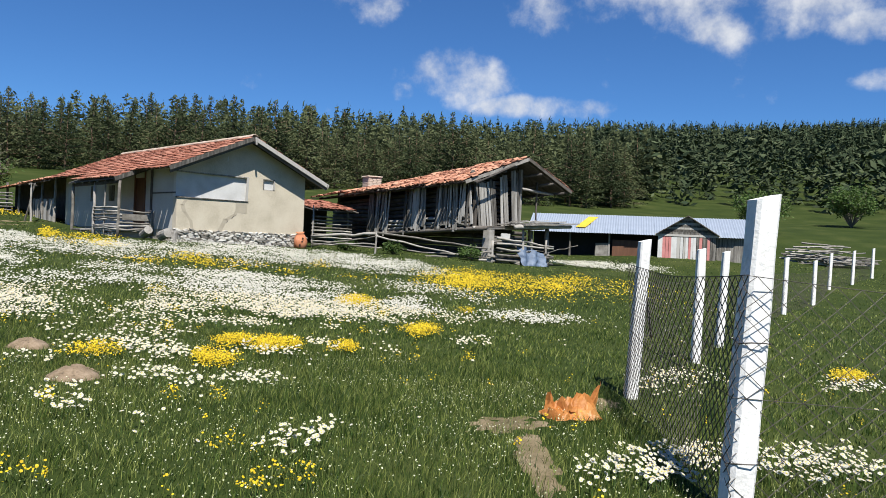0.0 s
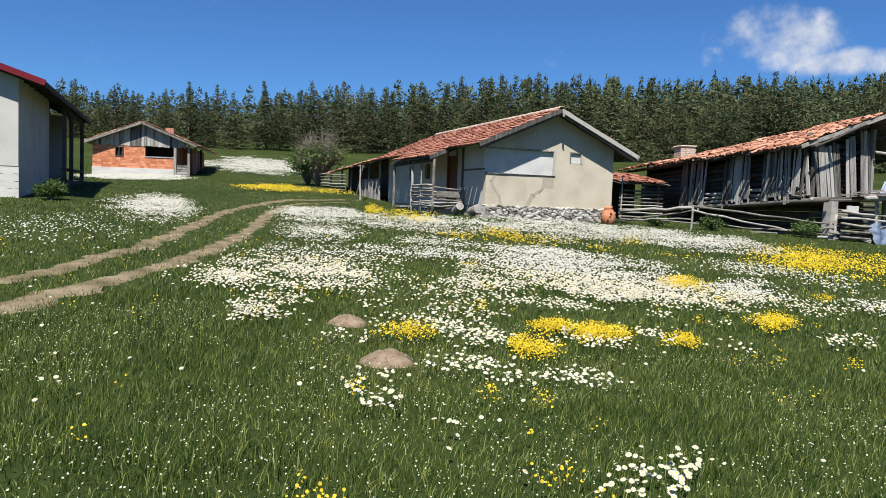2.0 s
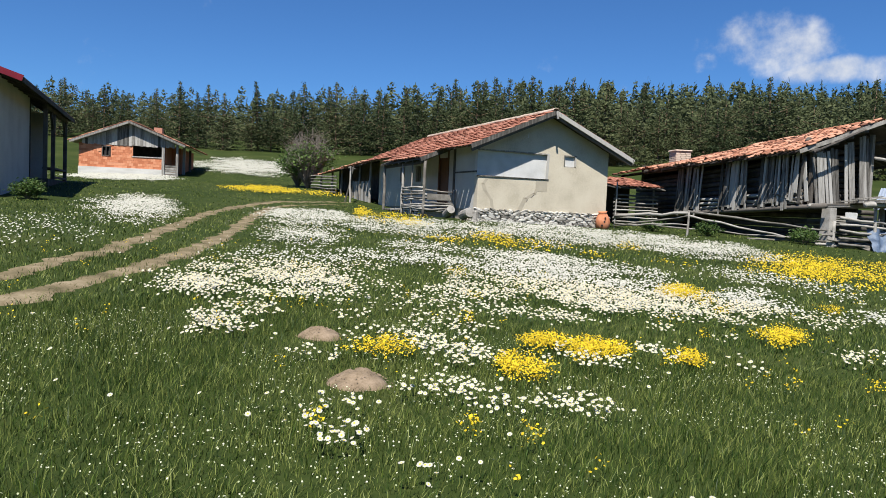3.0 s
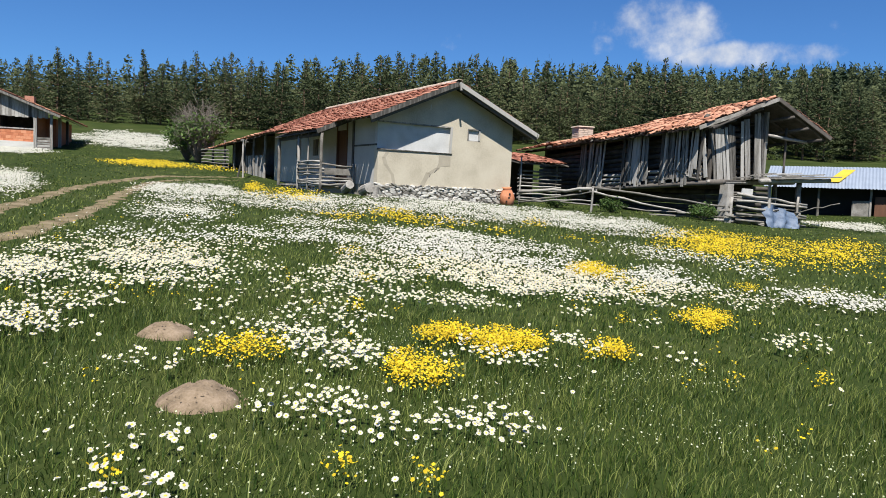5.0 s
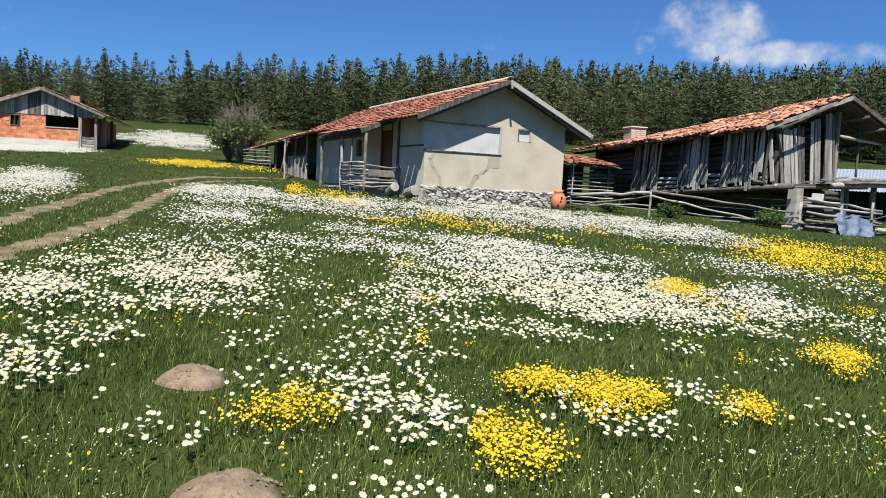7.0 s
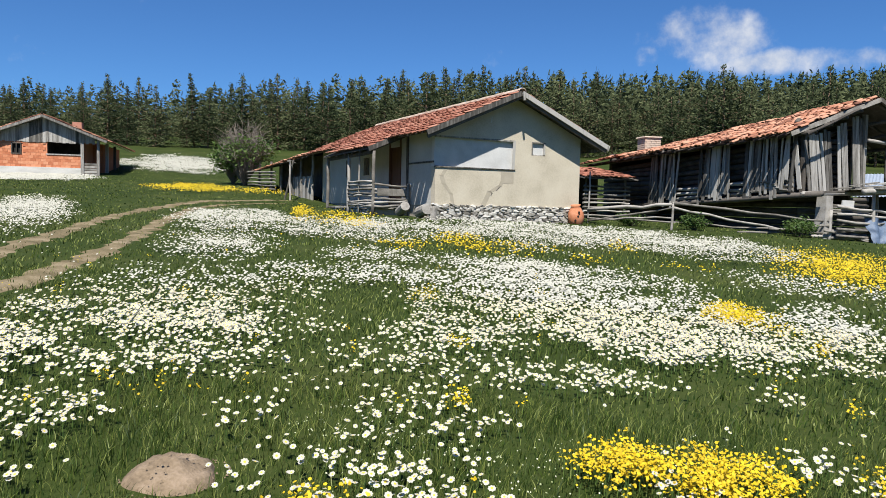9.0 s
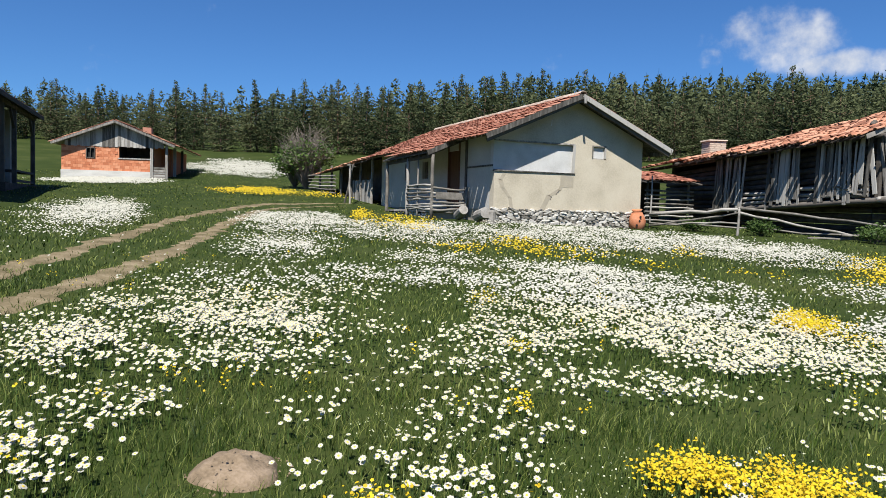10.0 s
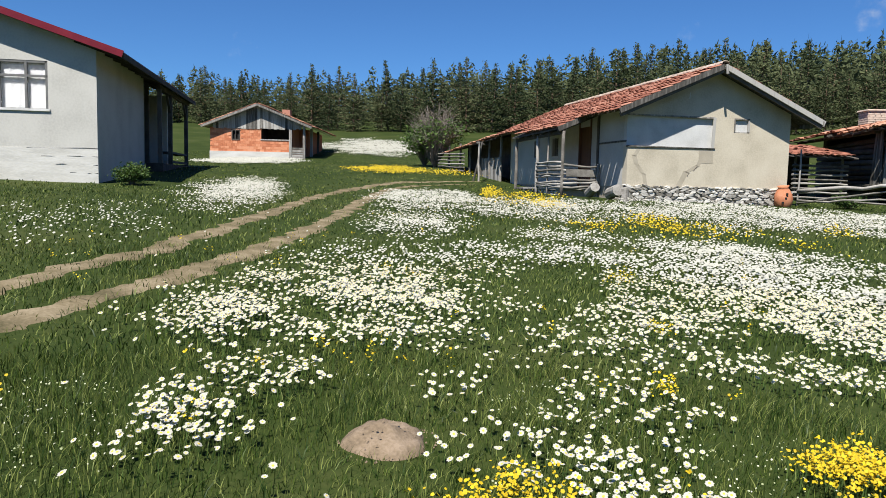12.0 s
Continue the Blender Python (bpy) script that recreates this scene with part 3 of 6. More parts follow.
    for (u, v), r, lab in (((-4.33, 2.6), 0.07, ""), ((-4.36, 5.0), 0.065, "bleached porch post"), ((-4.36, 3.9), 0.035, ""), ((-4.36, 7.4), 0.07, "")):
        part("porch_post", Mesh().crooked((u, v, 0.98), (u + 0.03, v + 0.05, z(4.36) - 0.16), r, r * 0.85, 0.015, 5, 8), M_WOODH, h, lab, smooth=True)
    rail_run(h, (-4.33, 2.6, 0), (-3.05, 2.55, 0), (1.40, 1.52, 1.66, 1.80, 1.95, 2.12), 0.05)
    part("rail_board", Mesh().box(-4.2, -3.1, 2.52, 2.55, 1.74, 1.98, 0.015), M_WOODH, h)
    rail_run(h, (-4.36, 2.6, 0), (-4.36, 5.1, 0), (1.36, 1.46, 1.58, 1.70, 1.82, 1.96, 2.10, 2.24), 0.045)
    part("rail_post", Mesh().crooked((-3.06, 2.5, 1.2), (-3.04, 2.5, 2.18), 0.06, 0.055, 0.01, 3, 8), M_WOODH, h, smooth=True)
    return h


# ---- the leaning timber barn ----
def barn():
    b = thing("barn", "leaning grey plank barn with faded clay tiles on timber posts", "barn", pose(3.86, 35.56, 0, 0, 0, 43))
    ridge = lambda v: 5.60 - 0.085 * v - 0.0016 * v * v
    eave = lambda v: 4.24 - 0.045 * v
    W = 3.42
    fl = lambda v: 2.24 - 0.05 * v
    # roof boarding with its sag
    for s in (-1, 1):
        m = Mesh()
        w = W if s < 0 else 3.35
        for i in range(13):
            v0, v1 = i * 1.04 - 0.05, (i + 1) * 1.04 - 0.05
            e = lambda v: eave(v) if s < 0 else eave(v) + 0.02
            ve = v0 + (0.75 if i == 0 and s < 0 else 0)
            a = [(s * w, ve, e(v0) - 0.05), (0, v0, ridge(v0) - 0.05), (0, v1, ridge(v1) - 0.05), (s * w, v1, e(v1) - 0.05)]
            m.hexa(a + [(x, y, q + 0.045) for x, y, q in a])
        part("roof_boarding", m, M_DARKWOOD, b, weld=True)
    part("bargeboard", Mesh().beam((-W - 0.05, 0.68, eave(0) - 0.04), (0.0, -0.1, ridge(0) - 0.04), 0.06, 0.15), M_WOODH, b)
    part("bargeboard", Mesh().beam((3.4, -0.1, eave(0) - 0.02), (0.0, -0.1, ridge(0) - 0.04), 0.06, 0.15), M_DARKWOOD, b)
    for k in range(5):
        u = -W + 0.5 + k * 0.75
        part("purlin", Mesh().crooked((u, 0.1, 4.22 + (u + W) * 0.38 - 0.12), (u, 12.9, eave(12.9) + (u + W) * 0.22 - 0.12), 0.07, 0.06, 0.03), M_DARKWOOD, b, smooth=True)
    for u in (0.9, 1.8, 2.7):
        part("purlin", Mesh().crooked((u, -0.15, 5.42 - u * 0.44 - 0.1), (u, 12.9, ridge(12.9) - u * 0.25 - 0.12), 0.07, 0.06, 0.03), M_DARKWOOD, b, smooth=True)
    for v in np.arange(0.1, 12.8, 1.15):
        part("rafter", Mesh().crooked((-W + 0.05, v, eave(v) - 0.08), (0, v, ridge(v) - 0.10), 0.05, 0.05, 0.02, 3), M_DARKWOOD, b)
        part("rafter", Mesh().crooked((3.3, v, eave(v) - 0.08), (0, v, ridge(v) - 0.10), 0.05, 0.05, 0.02, 3), M_DARKWOOD, b)
    part("tie_beam", Mesh().crooked((0.3, 0.5, 4.18), (2.7, 0.5, 4.05), 0.07, 0.06, 0.02), M_WOODH, b, smooth=True)
    part("porch_post", Mesh().crooked((1.62, 0.7, 2.5), (1.6, 0.7, 4.6), 0.05, 0.05, 0.01), M_DARKWOOD, b, smooth=True)
    part("corner_post", Mesh().box(0.38, 0.52, 0.72, 0.86, 2.3, 5.15, 0.01), M_WOOD, b)
    part("corner_post", Mesh().box(-2.72, -2.58, 0.72, 0.86, 2.1, 4.25, 0.01), M_DARKWOOD, b)
    # dark log body set back behind the planks; its tone includes the inside shade
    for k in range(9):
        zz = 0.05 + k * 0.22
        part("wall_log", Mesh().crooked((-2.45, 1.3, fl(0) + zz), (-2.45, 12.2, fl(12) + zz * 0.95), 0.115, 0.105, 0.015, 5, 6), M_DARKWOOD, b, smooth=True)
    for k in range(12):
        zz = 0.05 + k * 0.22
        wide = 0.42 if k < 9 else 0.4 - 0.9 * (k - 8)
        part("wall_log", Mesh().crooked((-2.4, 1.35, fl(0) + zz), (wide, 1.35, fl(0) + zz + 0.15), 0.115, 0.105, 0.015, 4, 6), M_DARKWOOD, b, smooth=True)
    # plain dark boxes added to fill the openings with interior shade
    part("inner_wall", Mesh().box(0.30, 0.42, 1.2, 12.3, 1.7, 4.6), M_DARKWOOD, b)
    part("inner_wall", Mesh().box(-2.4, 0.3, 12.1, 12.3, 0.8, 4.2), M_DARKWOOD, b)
    # lower storey: dark logs set back, their tone also standing for shade beneath
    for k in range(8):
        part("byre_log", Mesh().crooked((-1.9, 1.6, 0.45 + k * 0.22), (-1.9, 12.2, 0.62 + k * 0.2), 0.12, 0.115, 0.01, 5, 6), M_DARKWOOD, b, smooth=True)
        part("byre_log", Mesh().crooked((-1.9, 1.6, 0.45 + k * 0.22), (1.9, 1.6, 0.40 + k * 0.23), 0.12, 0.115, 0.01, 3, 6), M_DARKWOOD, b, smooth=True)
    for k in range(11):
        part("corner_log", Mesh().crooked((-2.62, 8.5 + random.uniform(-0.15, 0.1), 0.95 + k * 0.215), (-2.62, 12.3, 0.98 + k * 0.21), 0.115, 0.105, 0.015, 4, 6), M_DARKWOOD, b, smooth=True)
    # floor and its beams
    part("floor_boards", Mesh().hexa([(-3.0, 0.3, fl(0) - 0.10), (0.7, 0.3, fl(0) + 0.10), (0.7, 12.2, fl(12) + 0.1), (-3.0, 12.2, fl(12) - 0.1),
                                      (-3.0, 0.3, fl(0) - 0.03), (0.7, 0.3, fl(0) + 0.17), (0.7, 12.2, fl(12) + 0.17), (-3.0, 12.2, fl(12) - 0.03)]), M_DARKWOOD, b)
    part("sill_beam", Mesh().crooked((-3.0, -0.3, fl(0) - 0.10), (-3.0, 8.9, fl(9) - 0.12), 0.11, 0.10, 0.02, 5, 8), M_DARKWOOD, b, smooth=True)
    # side planks, ragged below
    for v0, v1, top_gap, lift in ((6.75, 8.4, 0.15, 0.0), (3.75, 5.45, 0.15, 0.02), (2.55, 3.0, 0.2, 0.05), (0.85, 2.5, 0.2, 0.35)):
        v = v0
        while v < v1:
            w = random.uniform(0.075, 0.17)
            z0 = fl(v) - random.uniform(-0.12, 0.36) + (lift if random.random() < 0.6 else 0)
            z1 = eave(v) + 0.33 - top_gap - random.uniform(0, 0.12)
            part("plank", Mesh().beam((-3.08 - random.uniform(0, 0.04), v + w / 2, z0), (-3.03, v + w / 2 + random.uniform(-0.16, 0.12), z1), w * random.uniform(0.8, 1.0), 0.025, (1, 0, 0), random.uniform(0.85, 1.15)), M_WOOD, b)
            v += w * random.choice((1.0, 1.03, 1.08, 1.3))
    for v0, v1 in ((5.45, 6.75), (2.9, 3.8), (0.9, 2.4)):
        for k in range(3):
            part("lower_board", Mesh().crooked((-2.96, v0, fl(v0) + 0.08 + k * 0.17), (-2.96, v1, fl(v1) + 0.08 + k * 0.17 + random.uniform(-0.05, 0.05)), 0.07, 0.07, 0.02, 3), M_WOODH, b)
    part("plank", Mesh().beam((-3.08, 0.55, 2.3), (-2.95, 0.95, 4.2), 0.16, 0.03, (1, 0, 0)), M_WOOD, b)
    # gable planks, leaning
    u = -2.42
    while u < 0.42:
        w = random.uniform(0.10, 0.20)
        lean = -0.34 + 0.05 * (u + 2.4) + random.uniform(-0.06, 0.06)
        z1 = 5.18 - 0.37 * abs(u + lean) - random.uniform(0.02, 0.22)
        part("plank", Mesh().beam((u, 0.66 + random.uniform(-0.02, 0.02), 2.22 + 0.12 * (u + 2.4) / 2.8 - random.uniform(-0.05, 0.2)), (u + lean, 0.70, z1), w, 0.028, (0, 1, 0), random.uniform(0.8, 1.1)), M_WOOD, b)
        u += w * random.choice((1.02, 1.1, 1.25)) + (0.30 if -1.40 < u < -1.15 else 0.16 if -0.5 < u < -0.25 else 0.0)
    # deck on posts in front
    for k in range(6):
        v = -0.95 + k * 0.28
        part("deck_board", Mesh().beam((-1.3 + random.uniform(-0.3, 0.2), v, 2.36), (2.75 + random.uniform(-0.35, 0.25), v + random.uniform(-0.08, 0.08), 2.60), 0.2, 0.05), M_WOODH, b)
    for k in range(9):
        a, v = random.uniform(-1.9, 0.6), random.uniform(-0.9, 0.4)
        part("loose_board", Mesh().beam((a, v, 2.46 + 0.058 * (a + 1.3) + 0.02 * (k % 3)), (a + random.uniform(1.2, 2.4), v + random.uniform(-0.25, 0.25), 2.55 + 0.058 * (a + 1.3) + 0.03 * (k % 4)), random.uniform(0.09, 0.16), 0.03), M_WOOD, b)
    for k in range(7):
        v = random.uniform(0.9, 2.6)
        part("rubble_board", Mesh().crooked((-3.08, v, fl(v) + 0.05 + 0.07 * k), (-3.0, v + random.uniform(0.5, 1.3), fl(v) + 0.08 + 0.07 * k + random.uniform(-0.08, 0.08)), 0.05, 0.045, 0.03, 3), M_WOODH, b)
    for k in range(5):
        part("stacked_board", Mesh().beam((-2.2 + random.uniform(-0.2, 0.2), 0.3, 1.45 + 0.085 * k), (0.2 + random.uniform(-0.3, 0.4), 0.35, 1.42 + 0.08 * k), 0.2, 0.05), M_WOODH, b, "pale boards stacked under the deck")
    for k in range(4):
        part("loose_board", Mesh().beam((-0.2 + k * 0.4, -0.8 + k * 0.22, 2.50 + k * 0.03), (2.4 + 0.2 * k, -0.6 + k * 0.25, 2.68), 0.16, 0.035), M_WOOD, b)
    part("deck_beam", Mesh().crooked((-1.6, -0.8, 2.24), (2.6, -0.75, 2.44), 0.10, 0.09, 0.02, 4, 8), M_WOODH, b, smooth=True)
    part("deck_beam", Mesh().crooked((-3.1, 0.4, 2.12), (1.9, 0.4, 2.32), 0.10, 0.09, 0.02, 4, 8), M_WOODH, b, smooth=True)
    part("stone_pier", Mesh().hexa([(-2.82, -0.3, 0.5), (-2.42, -0.3, 0.5), (-2.42, 0.15, 0.5), (-2.82, 0.15, 0.5), (-2.72, -0.26, 2.08), (-2.40, -0.26, 2.08), (-2.40, 0.12, 2.08), (-2.72, 0.12, 2.08)]), M_WOODH, b, "thick pale corner post")
    for u, v, r in ((1.25, -0.4, 0.11), (-0.75, -0.6, 0.06), (1.2, 0.7, 0.08)):
        part("deck_post", Mesh().crooked((u, v, 0.2), (u - 0.05, v, 2.3), r * 1.1, r, 0.02, 4, 8), M_WOODH, b, smooth=True)
    part("board", Mesh().box(-1.9, -1.3, -0.25, -0.2, 1.66, 1.92, 0.02), M_WHITEWASH, b, "pale board under the deck")
    for k, (z0, z1) in enumerate(((1.72, 1.60), (1.45, 1.5), (1.25, 1.12), (0.95, 1.05), (0.72, 0.75))):
        part("pen_rail", Mesh().crooked((-2.5, -0.55, z0), (1.5, -0.6, z1 - 0.2), 0.055, 0.045, 0.04, 4), M_WOODH, b, smooth=True)
    # tiles
    for s, parts, w in ((-1, 290, W), (1, 0, 3.35)):
        for i in range(4):
            v0 = i * 3.25
            o = (s * 0.08, v0 - 0.05, ridge(v0) - 0.0)
            fall = Vector((s * w, 0, eave(v0 + 1.6) - ridge(v0 + 1.6)))
            slope = (ridge(v0 + 3.25) - ridge(v0)) / 3.25
            along = Vector((0, 1, (slope - 0.045) / 2))
            tile_slope(b, M_TILE2, o, along, fall, 3.25, fall.length, parts if i == 0 else 0, 1.0, 0.18, 0.29, 0.05, 0.055, 0.75 if i == 0 and s < 0 else 0.0)
    return b


def left_house():
    h = thing("house", "grey rendered house with red sheet roof edge and curtained window", "house", pose(-23.6, 18.66, 0, 0, 0, 43))
    top = lambda u: 5.22 - 0.33 * u if u > -4.6 else 5.22 - 0.33 * (-9.2 - u)
    L, X0, X1, Z0, Z1 = -9.2, -4.55, -1.37, 3.36, 4.78
    m = Mesh()
    column(m, X1, 0, 0, 0.3, 0.9, top)
    column(m, X0, X1, 0, 0.3, 0.9, lambda u: Z0)
    column(m, X0, X1, 0, 0.3, Z1, top)
    column(m, L, -4.6, 0, 0.3, 0.9, top)
    column(m, -4.6, X0, 0, 0.3, 0.9, top)
    part("gable_wall", m, M_RENDER, h, "pale grey rendered gable wall", weld=True)
    part("cement_dado", Mesh().box(L, 0.012, -0.015, 0.0, 0.9, 2.20), M_DADO, h, "patched pale cement along the foot of the wall")
    for k in range(4):
        part("render_crack", Mesh().crooked((-2.0 + 0.4 * k, -0.015, 2.2 - 0.24 * k), (0.0, -0.015, 2.22 - 0.25 * k), 0.008, 0.012, 0.02, 6, 4), M_FRAME, h)
    m = Mesh().box(-0.3, 0, 0.3, 6.4, 0.9, top(0) + 0.1)
    part("side_wall", m, M_RENDER, h, "grey rendered side wall")
    m = Mesh().box(L, L + 0.3, 0.3, 13, 0.9, top(L)).box(L + 0.3, -0.3, 12.7, 13, 0.9, 5.2).box(-3.2, -2.9, 6.4, 12.7, 0.9, 5.6).box(-2.9, -0.3, 6.1, 6.4, 0.9, 5.3)
    part("back_walls", m, M_RENDER, h)
    # roof slabs
    z = lambda u: 5.30 - 0.33 * u if u > -4.6 else 5.30 - 0.33 * (-9.2 - u)
    for u0, u1 in ((-4.6, 0.85), (-10.0, -4.6)):
        a = [(u0, -0.45, z(u0) - 0.02), (u1, -0.45, z(u1) - 0.02), (u1, 13.6, z(u1) - 0.02), (u0, 13.6, z(u0) - 0.02)]
        part("roof_sheet", Mesh().hexa(a + [(x, y, q + 0.06) for x, y, q in a]), M_DARKWOOD, h, "dark boarded roof")
        a = [(u0, -0.5, z(u0) + 0.05), (u1 + 0.02, -0.5, z(u1) + 0.05), (u1 + 0.02, 13.6, z(u1) + 0.05), (u0, 13.6, z(u0) + 0.05)]
        part("roof_cover", Mesh().hexa(a + [(x, y, q + 0.03) for x, y, q in a]), M_RED, h, "red painted sheet roof")
        part("verge_flashing", Mesh().beam((u0, -0.5, z(u0) + 0.0), (u1 + 0.03, -0.5, z(u1) + 0.0), 0.04, 0.20), M_RED, h, "red sheet verge")
    part("eaves_board", Mesh().beam((0.86, -0.4, z(0.86) - 0.03), (0.86, 13.6, z(0.86) - 0.03), 0.04, 0.16), M_DARKWOOD, h)
    for v in np.arange(0.0, 13.4, 1.0):
        part("rafter", Mesh().beam((0.84, v, z(0.84) - 0.08), (-0.6, v, z(-0.6) - 0.08), 0.08, 0.10), M_DARKWOOD, h)
    # window with curtains
    w = part("window", Mesh().box(X0 - 0.05, X1 + 0.05, -0.05, 0.12, Z0 - 0.07, Z0), M_WHITEWASH, h, "wide curtained window with grey mullions")
    for a, c, e, g in ((X0, X0 + 0.07, Z0, Z1), (X1 - 0.07, X1, Z0, Z1), (X0, X1, Z1 - 0.07, Z1), (X0, X1, Z0 + 0.93, Z0 + 1.0)):
        part("window_frame", Mesh().box(a, c, 0.01, 0.07, e, g), M_FRAME, w)
    for x in (-1.98, -2.71, -3.42, -4.05):
        part("mullion", Mesh().box(x - 0.035, x + 0.035, 0.005, 0.065, Z0, Z1), M_FRAME, w)
    for x0, x1 in ((-1.97, -1.40), (-2.70, -2.0), (-3.41, -2.73), (-4.04, -3.44), (-4.5, -4.07)):
        m = Mesh()
        n = 14
        for k in range(n + 1):
            x = x0 + (x1 - x0) * k / n
            for q in (Z0 + 0.02, Z1 - 0.05):
                m.v.append((x, 0.12 + 0.007 * math.sin(k * 1.3 + x0 * 3), q))
        m.f += [(2 * k, 2 * k + 2, 2 * k + 3, 2 * k + 1) for k in range(n)]
        part("curtain", m, M_CURTAIN, w, smooth=True)
        p = part("pane", Mesh().box(x0, x1, 0.035, 0.041, Z0, Z1 - 0.06), M_GLASS, w)
        p.visible_shadow = False
    # porch
    for u, v in ((0.55, 8.8), (0.55, 12.8), (-0.5, 9.4), (0.55, 6.6)):
        part("porch_post", Mesh().box(u - 0.08, u + 0.08, v - 0.08, v + 0.08, 1.2, z(u) - 0.1, 0.01), M_DARKWOOD, h)
    for v in (8.8, 12.8):
        part("brace", Mesh().beam((0.55, v, 4.1), (0.55, v - 0.8, 4.85), 0.09, 0.09), M_DARKWOOD, h)
    part("porch_beam", Mesh().box(0.47, 0.63, 6.4, 13.2, 4.82, 4.98), M_DARKWOOD, h)
    part("porch_floor", Mesh().box(-2.9, 0.7, 6.4, 13.0, 1.5, 1.95), M_DARKWOOD, h)
    part("bench", Mesh().box(0.1, 0.6, 9.0, 12.7, 2.42, 2.50), M_DARKWOOD, h)
    part("bench", Mesh().box(0.52, 0.6, 9.0, 12.7, 2.02, 2.12), M_DARKWOOD, h)
    return h


def orange_house():
    h = thing("house", "unplastered orange brick house with plank gable and tile roof", "house", pose(-42.65, 42.85, 0, 0, 0, 33))
    F = 0.5
    top = lambda u: 6.70 - 0.40 * abs(u)
    m = Mesh()
    for u0, u1, z0, z1 in ((-3.52, -1.95, 3.42, 5.1), (-1.95, -1.38, 3.42, 4.28), (-1.95, -1.38, 4.95, 5.1), (-1.38, 0.16, 3.42, 5.1), (0.16, 2.3, 3.42, 4.26)):
        m.box(u0, u1, F + 0.02, F + 0.22, z0, z1)
    part("brick_core", m, M_BRICK, h)
    bm = Mesh().box(-0.146, 0.146, -0.006, 0.03, -0.091, 0.091, 0.002).data("brick")
    bm.materials.append(M_BRICK)
    row = 0
    for z in np.arange(3.51, 5.1, 0.19):
        for u in np.arange(-3.37 + (row % 2) * 0.15, 2.3, 0.30):
            if (-2.06 < u < -1.27 and 4.2 < z < 5.0) or (u > 0.05 and z > 4.24) or z > 6.55 - 0.40 * abs(u):
                continue
            ob = new("brick", bm)
            ob.parent = h
            ob.matrix_basis = Matrix.Translation((u, F, z))
        row += 1
    part("base_course", Mesh().box(-3.55, 2.4, F - 0.05, F + 0.25, 2.4, 3.42, 0.01), M_DADO, h, "pale rendered stone base")
    u = -3.2
    while u < 3.2:
        part("gable_plank", Mesh().beam((u, F - 0.03, 5.08 + random.uniform(-0.05, 0.03)), (u, F - 0.03, top(u) - 0.02), 0.19, 0.03, (0, 1, 0)), M_WOOD, h)
        u += 0.2
    m = Mesh().box(-3.52, -3.3, F + 0.22, 9.6, 2.4, 5.15).box(-3.3, 3.1, 9.4, 9.6, 2.4, 5.3).box(2.9, 3.1, 3.2, 9.4, 2.4, 5.25).box(2.3, 2.45, F + 0.22, 3.2, 2.4, 5.6).box(2.45, 2.9, 3.05, 3.2, 2.4, 5.3)
    part("back_walls", m, M_BRICK, h)
    part("loggia_back", Mesh().box(0.16, 2.3, 2.6, 2.7, 3.4, 5.9), M_DARKWOOD, h)
    part("loggia_side", Mesh().box(0.0, 0.14, F + 0.3, 2.7, 3.4, 5.9), M_DARKWOOD, h)
    part("loggia_ceiling", Mesh().box(0.14, 2.3, F + 0.3, 2.6, 5.5, 5.56), M_DARKWOOD, h)
    # black panel in place of the unlit room behind the frame
    w = part("window", Mesh().box(-1.95, -1.38, F + 0.14, F + 0.16, 4.28, 4.95), M_INNER_SHADE, h, "small dark window")
    for a, c, e, g in ((-1.97, -1.90, 4.26, 4.97), (-1.43, -1.36, 4.26, 4.97), (-1.97, -1.36, 4.24, 4.31), (-1.97, -1.36, 4.92, 4.99), (-1.69, -1.64, 4.28, 4.95)):
        part("window_frame", Mesh().box(a, c, F - 0.03, F + 0.1, e, g), M_DARKWOOD, w)
    part("loggia_sill", Mesh().box(0.12, 2.36, F - 0.05, F + 0.2, 4.25, 4.33), M_WOOD, h)
    for u, v in ((2.3, F), (3.28, F), (3.3, 3.4), (3.3, 6.4)):
        part("post", Mesh().box(u - 0.09, u + 0.09, v - 0.09, v + 0.09, 2.7, top(u) - 0.05, 0.01), M_WOOD, h)
    for k in range(5):
        part("porch_board", Mesh().box(2.42, 3.2, F - 0.02, F + 0.02, 2.95 + k * 0.17, 3.09 + k * 0.17, 0.01), M_WOODH, h)
    z = lambda u: 6.80 - 0.40 * abs(u)
    for u0, u1 in ((-4.0, 0), (0, 3.85)):
        a = [(u0, 0, z(u0) - 0.08), (u1, 0, z(u1) - 0.08), (u1, 10, z(u1) - 0.08), (u0, 10, z(u0) - 0.08)]
        part("roof_boarding", Mesh().hexa(a + [(x, y, q + 0.06) for x, y, q in a]), M_WOOD, h)
    part("bargeboard", Mesh().beam((-4.02, -0.03, z(4.02) - 0.05), (0, -0.03, z(0) - 0.05), 0.05, 0.16), M_WOOD, h)
    part("bargeboard", Mesh().beam((3.9, -0.03, z(3.9) - 0.05), (0, -0.03, z(0) - 0.05), 0.05, 0.16), M_WOOD, h)
    tile_slope(h, M_TILE2, (0.05, 0, z(0)), (0, 1, 0), (1, 0, -0.40), 10, 4.1, 0, 0.8)
    tile_slope(h, M_TILE2, (-0.05, 0, z(0)), (0, 1, 0), (-1, 0, -0.40), 10, 4.2, 0, 0.5)
    part("chimney", Mesh().box(0.9, 1.5, 4.2, 4.8, 6.0, 6.82, 0.02), M_TILE, h)
    return h


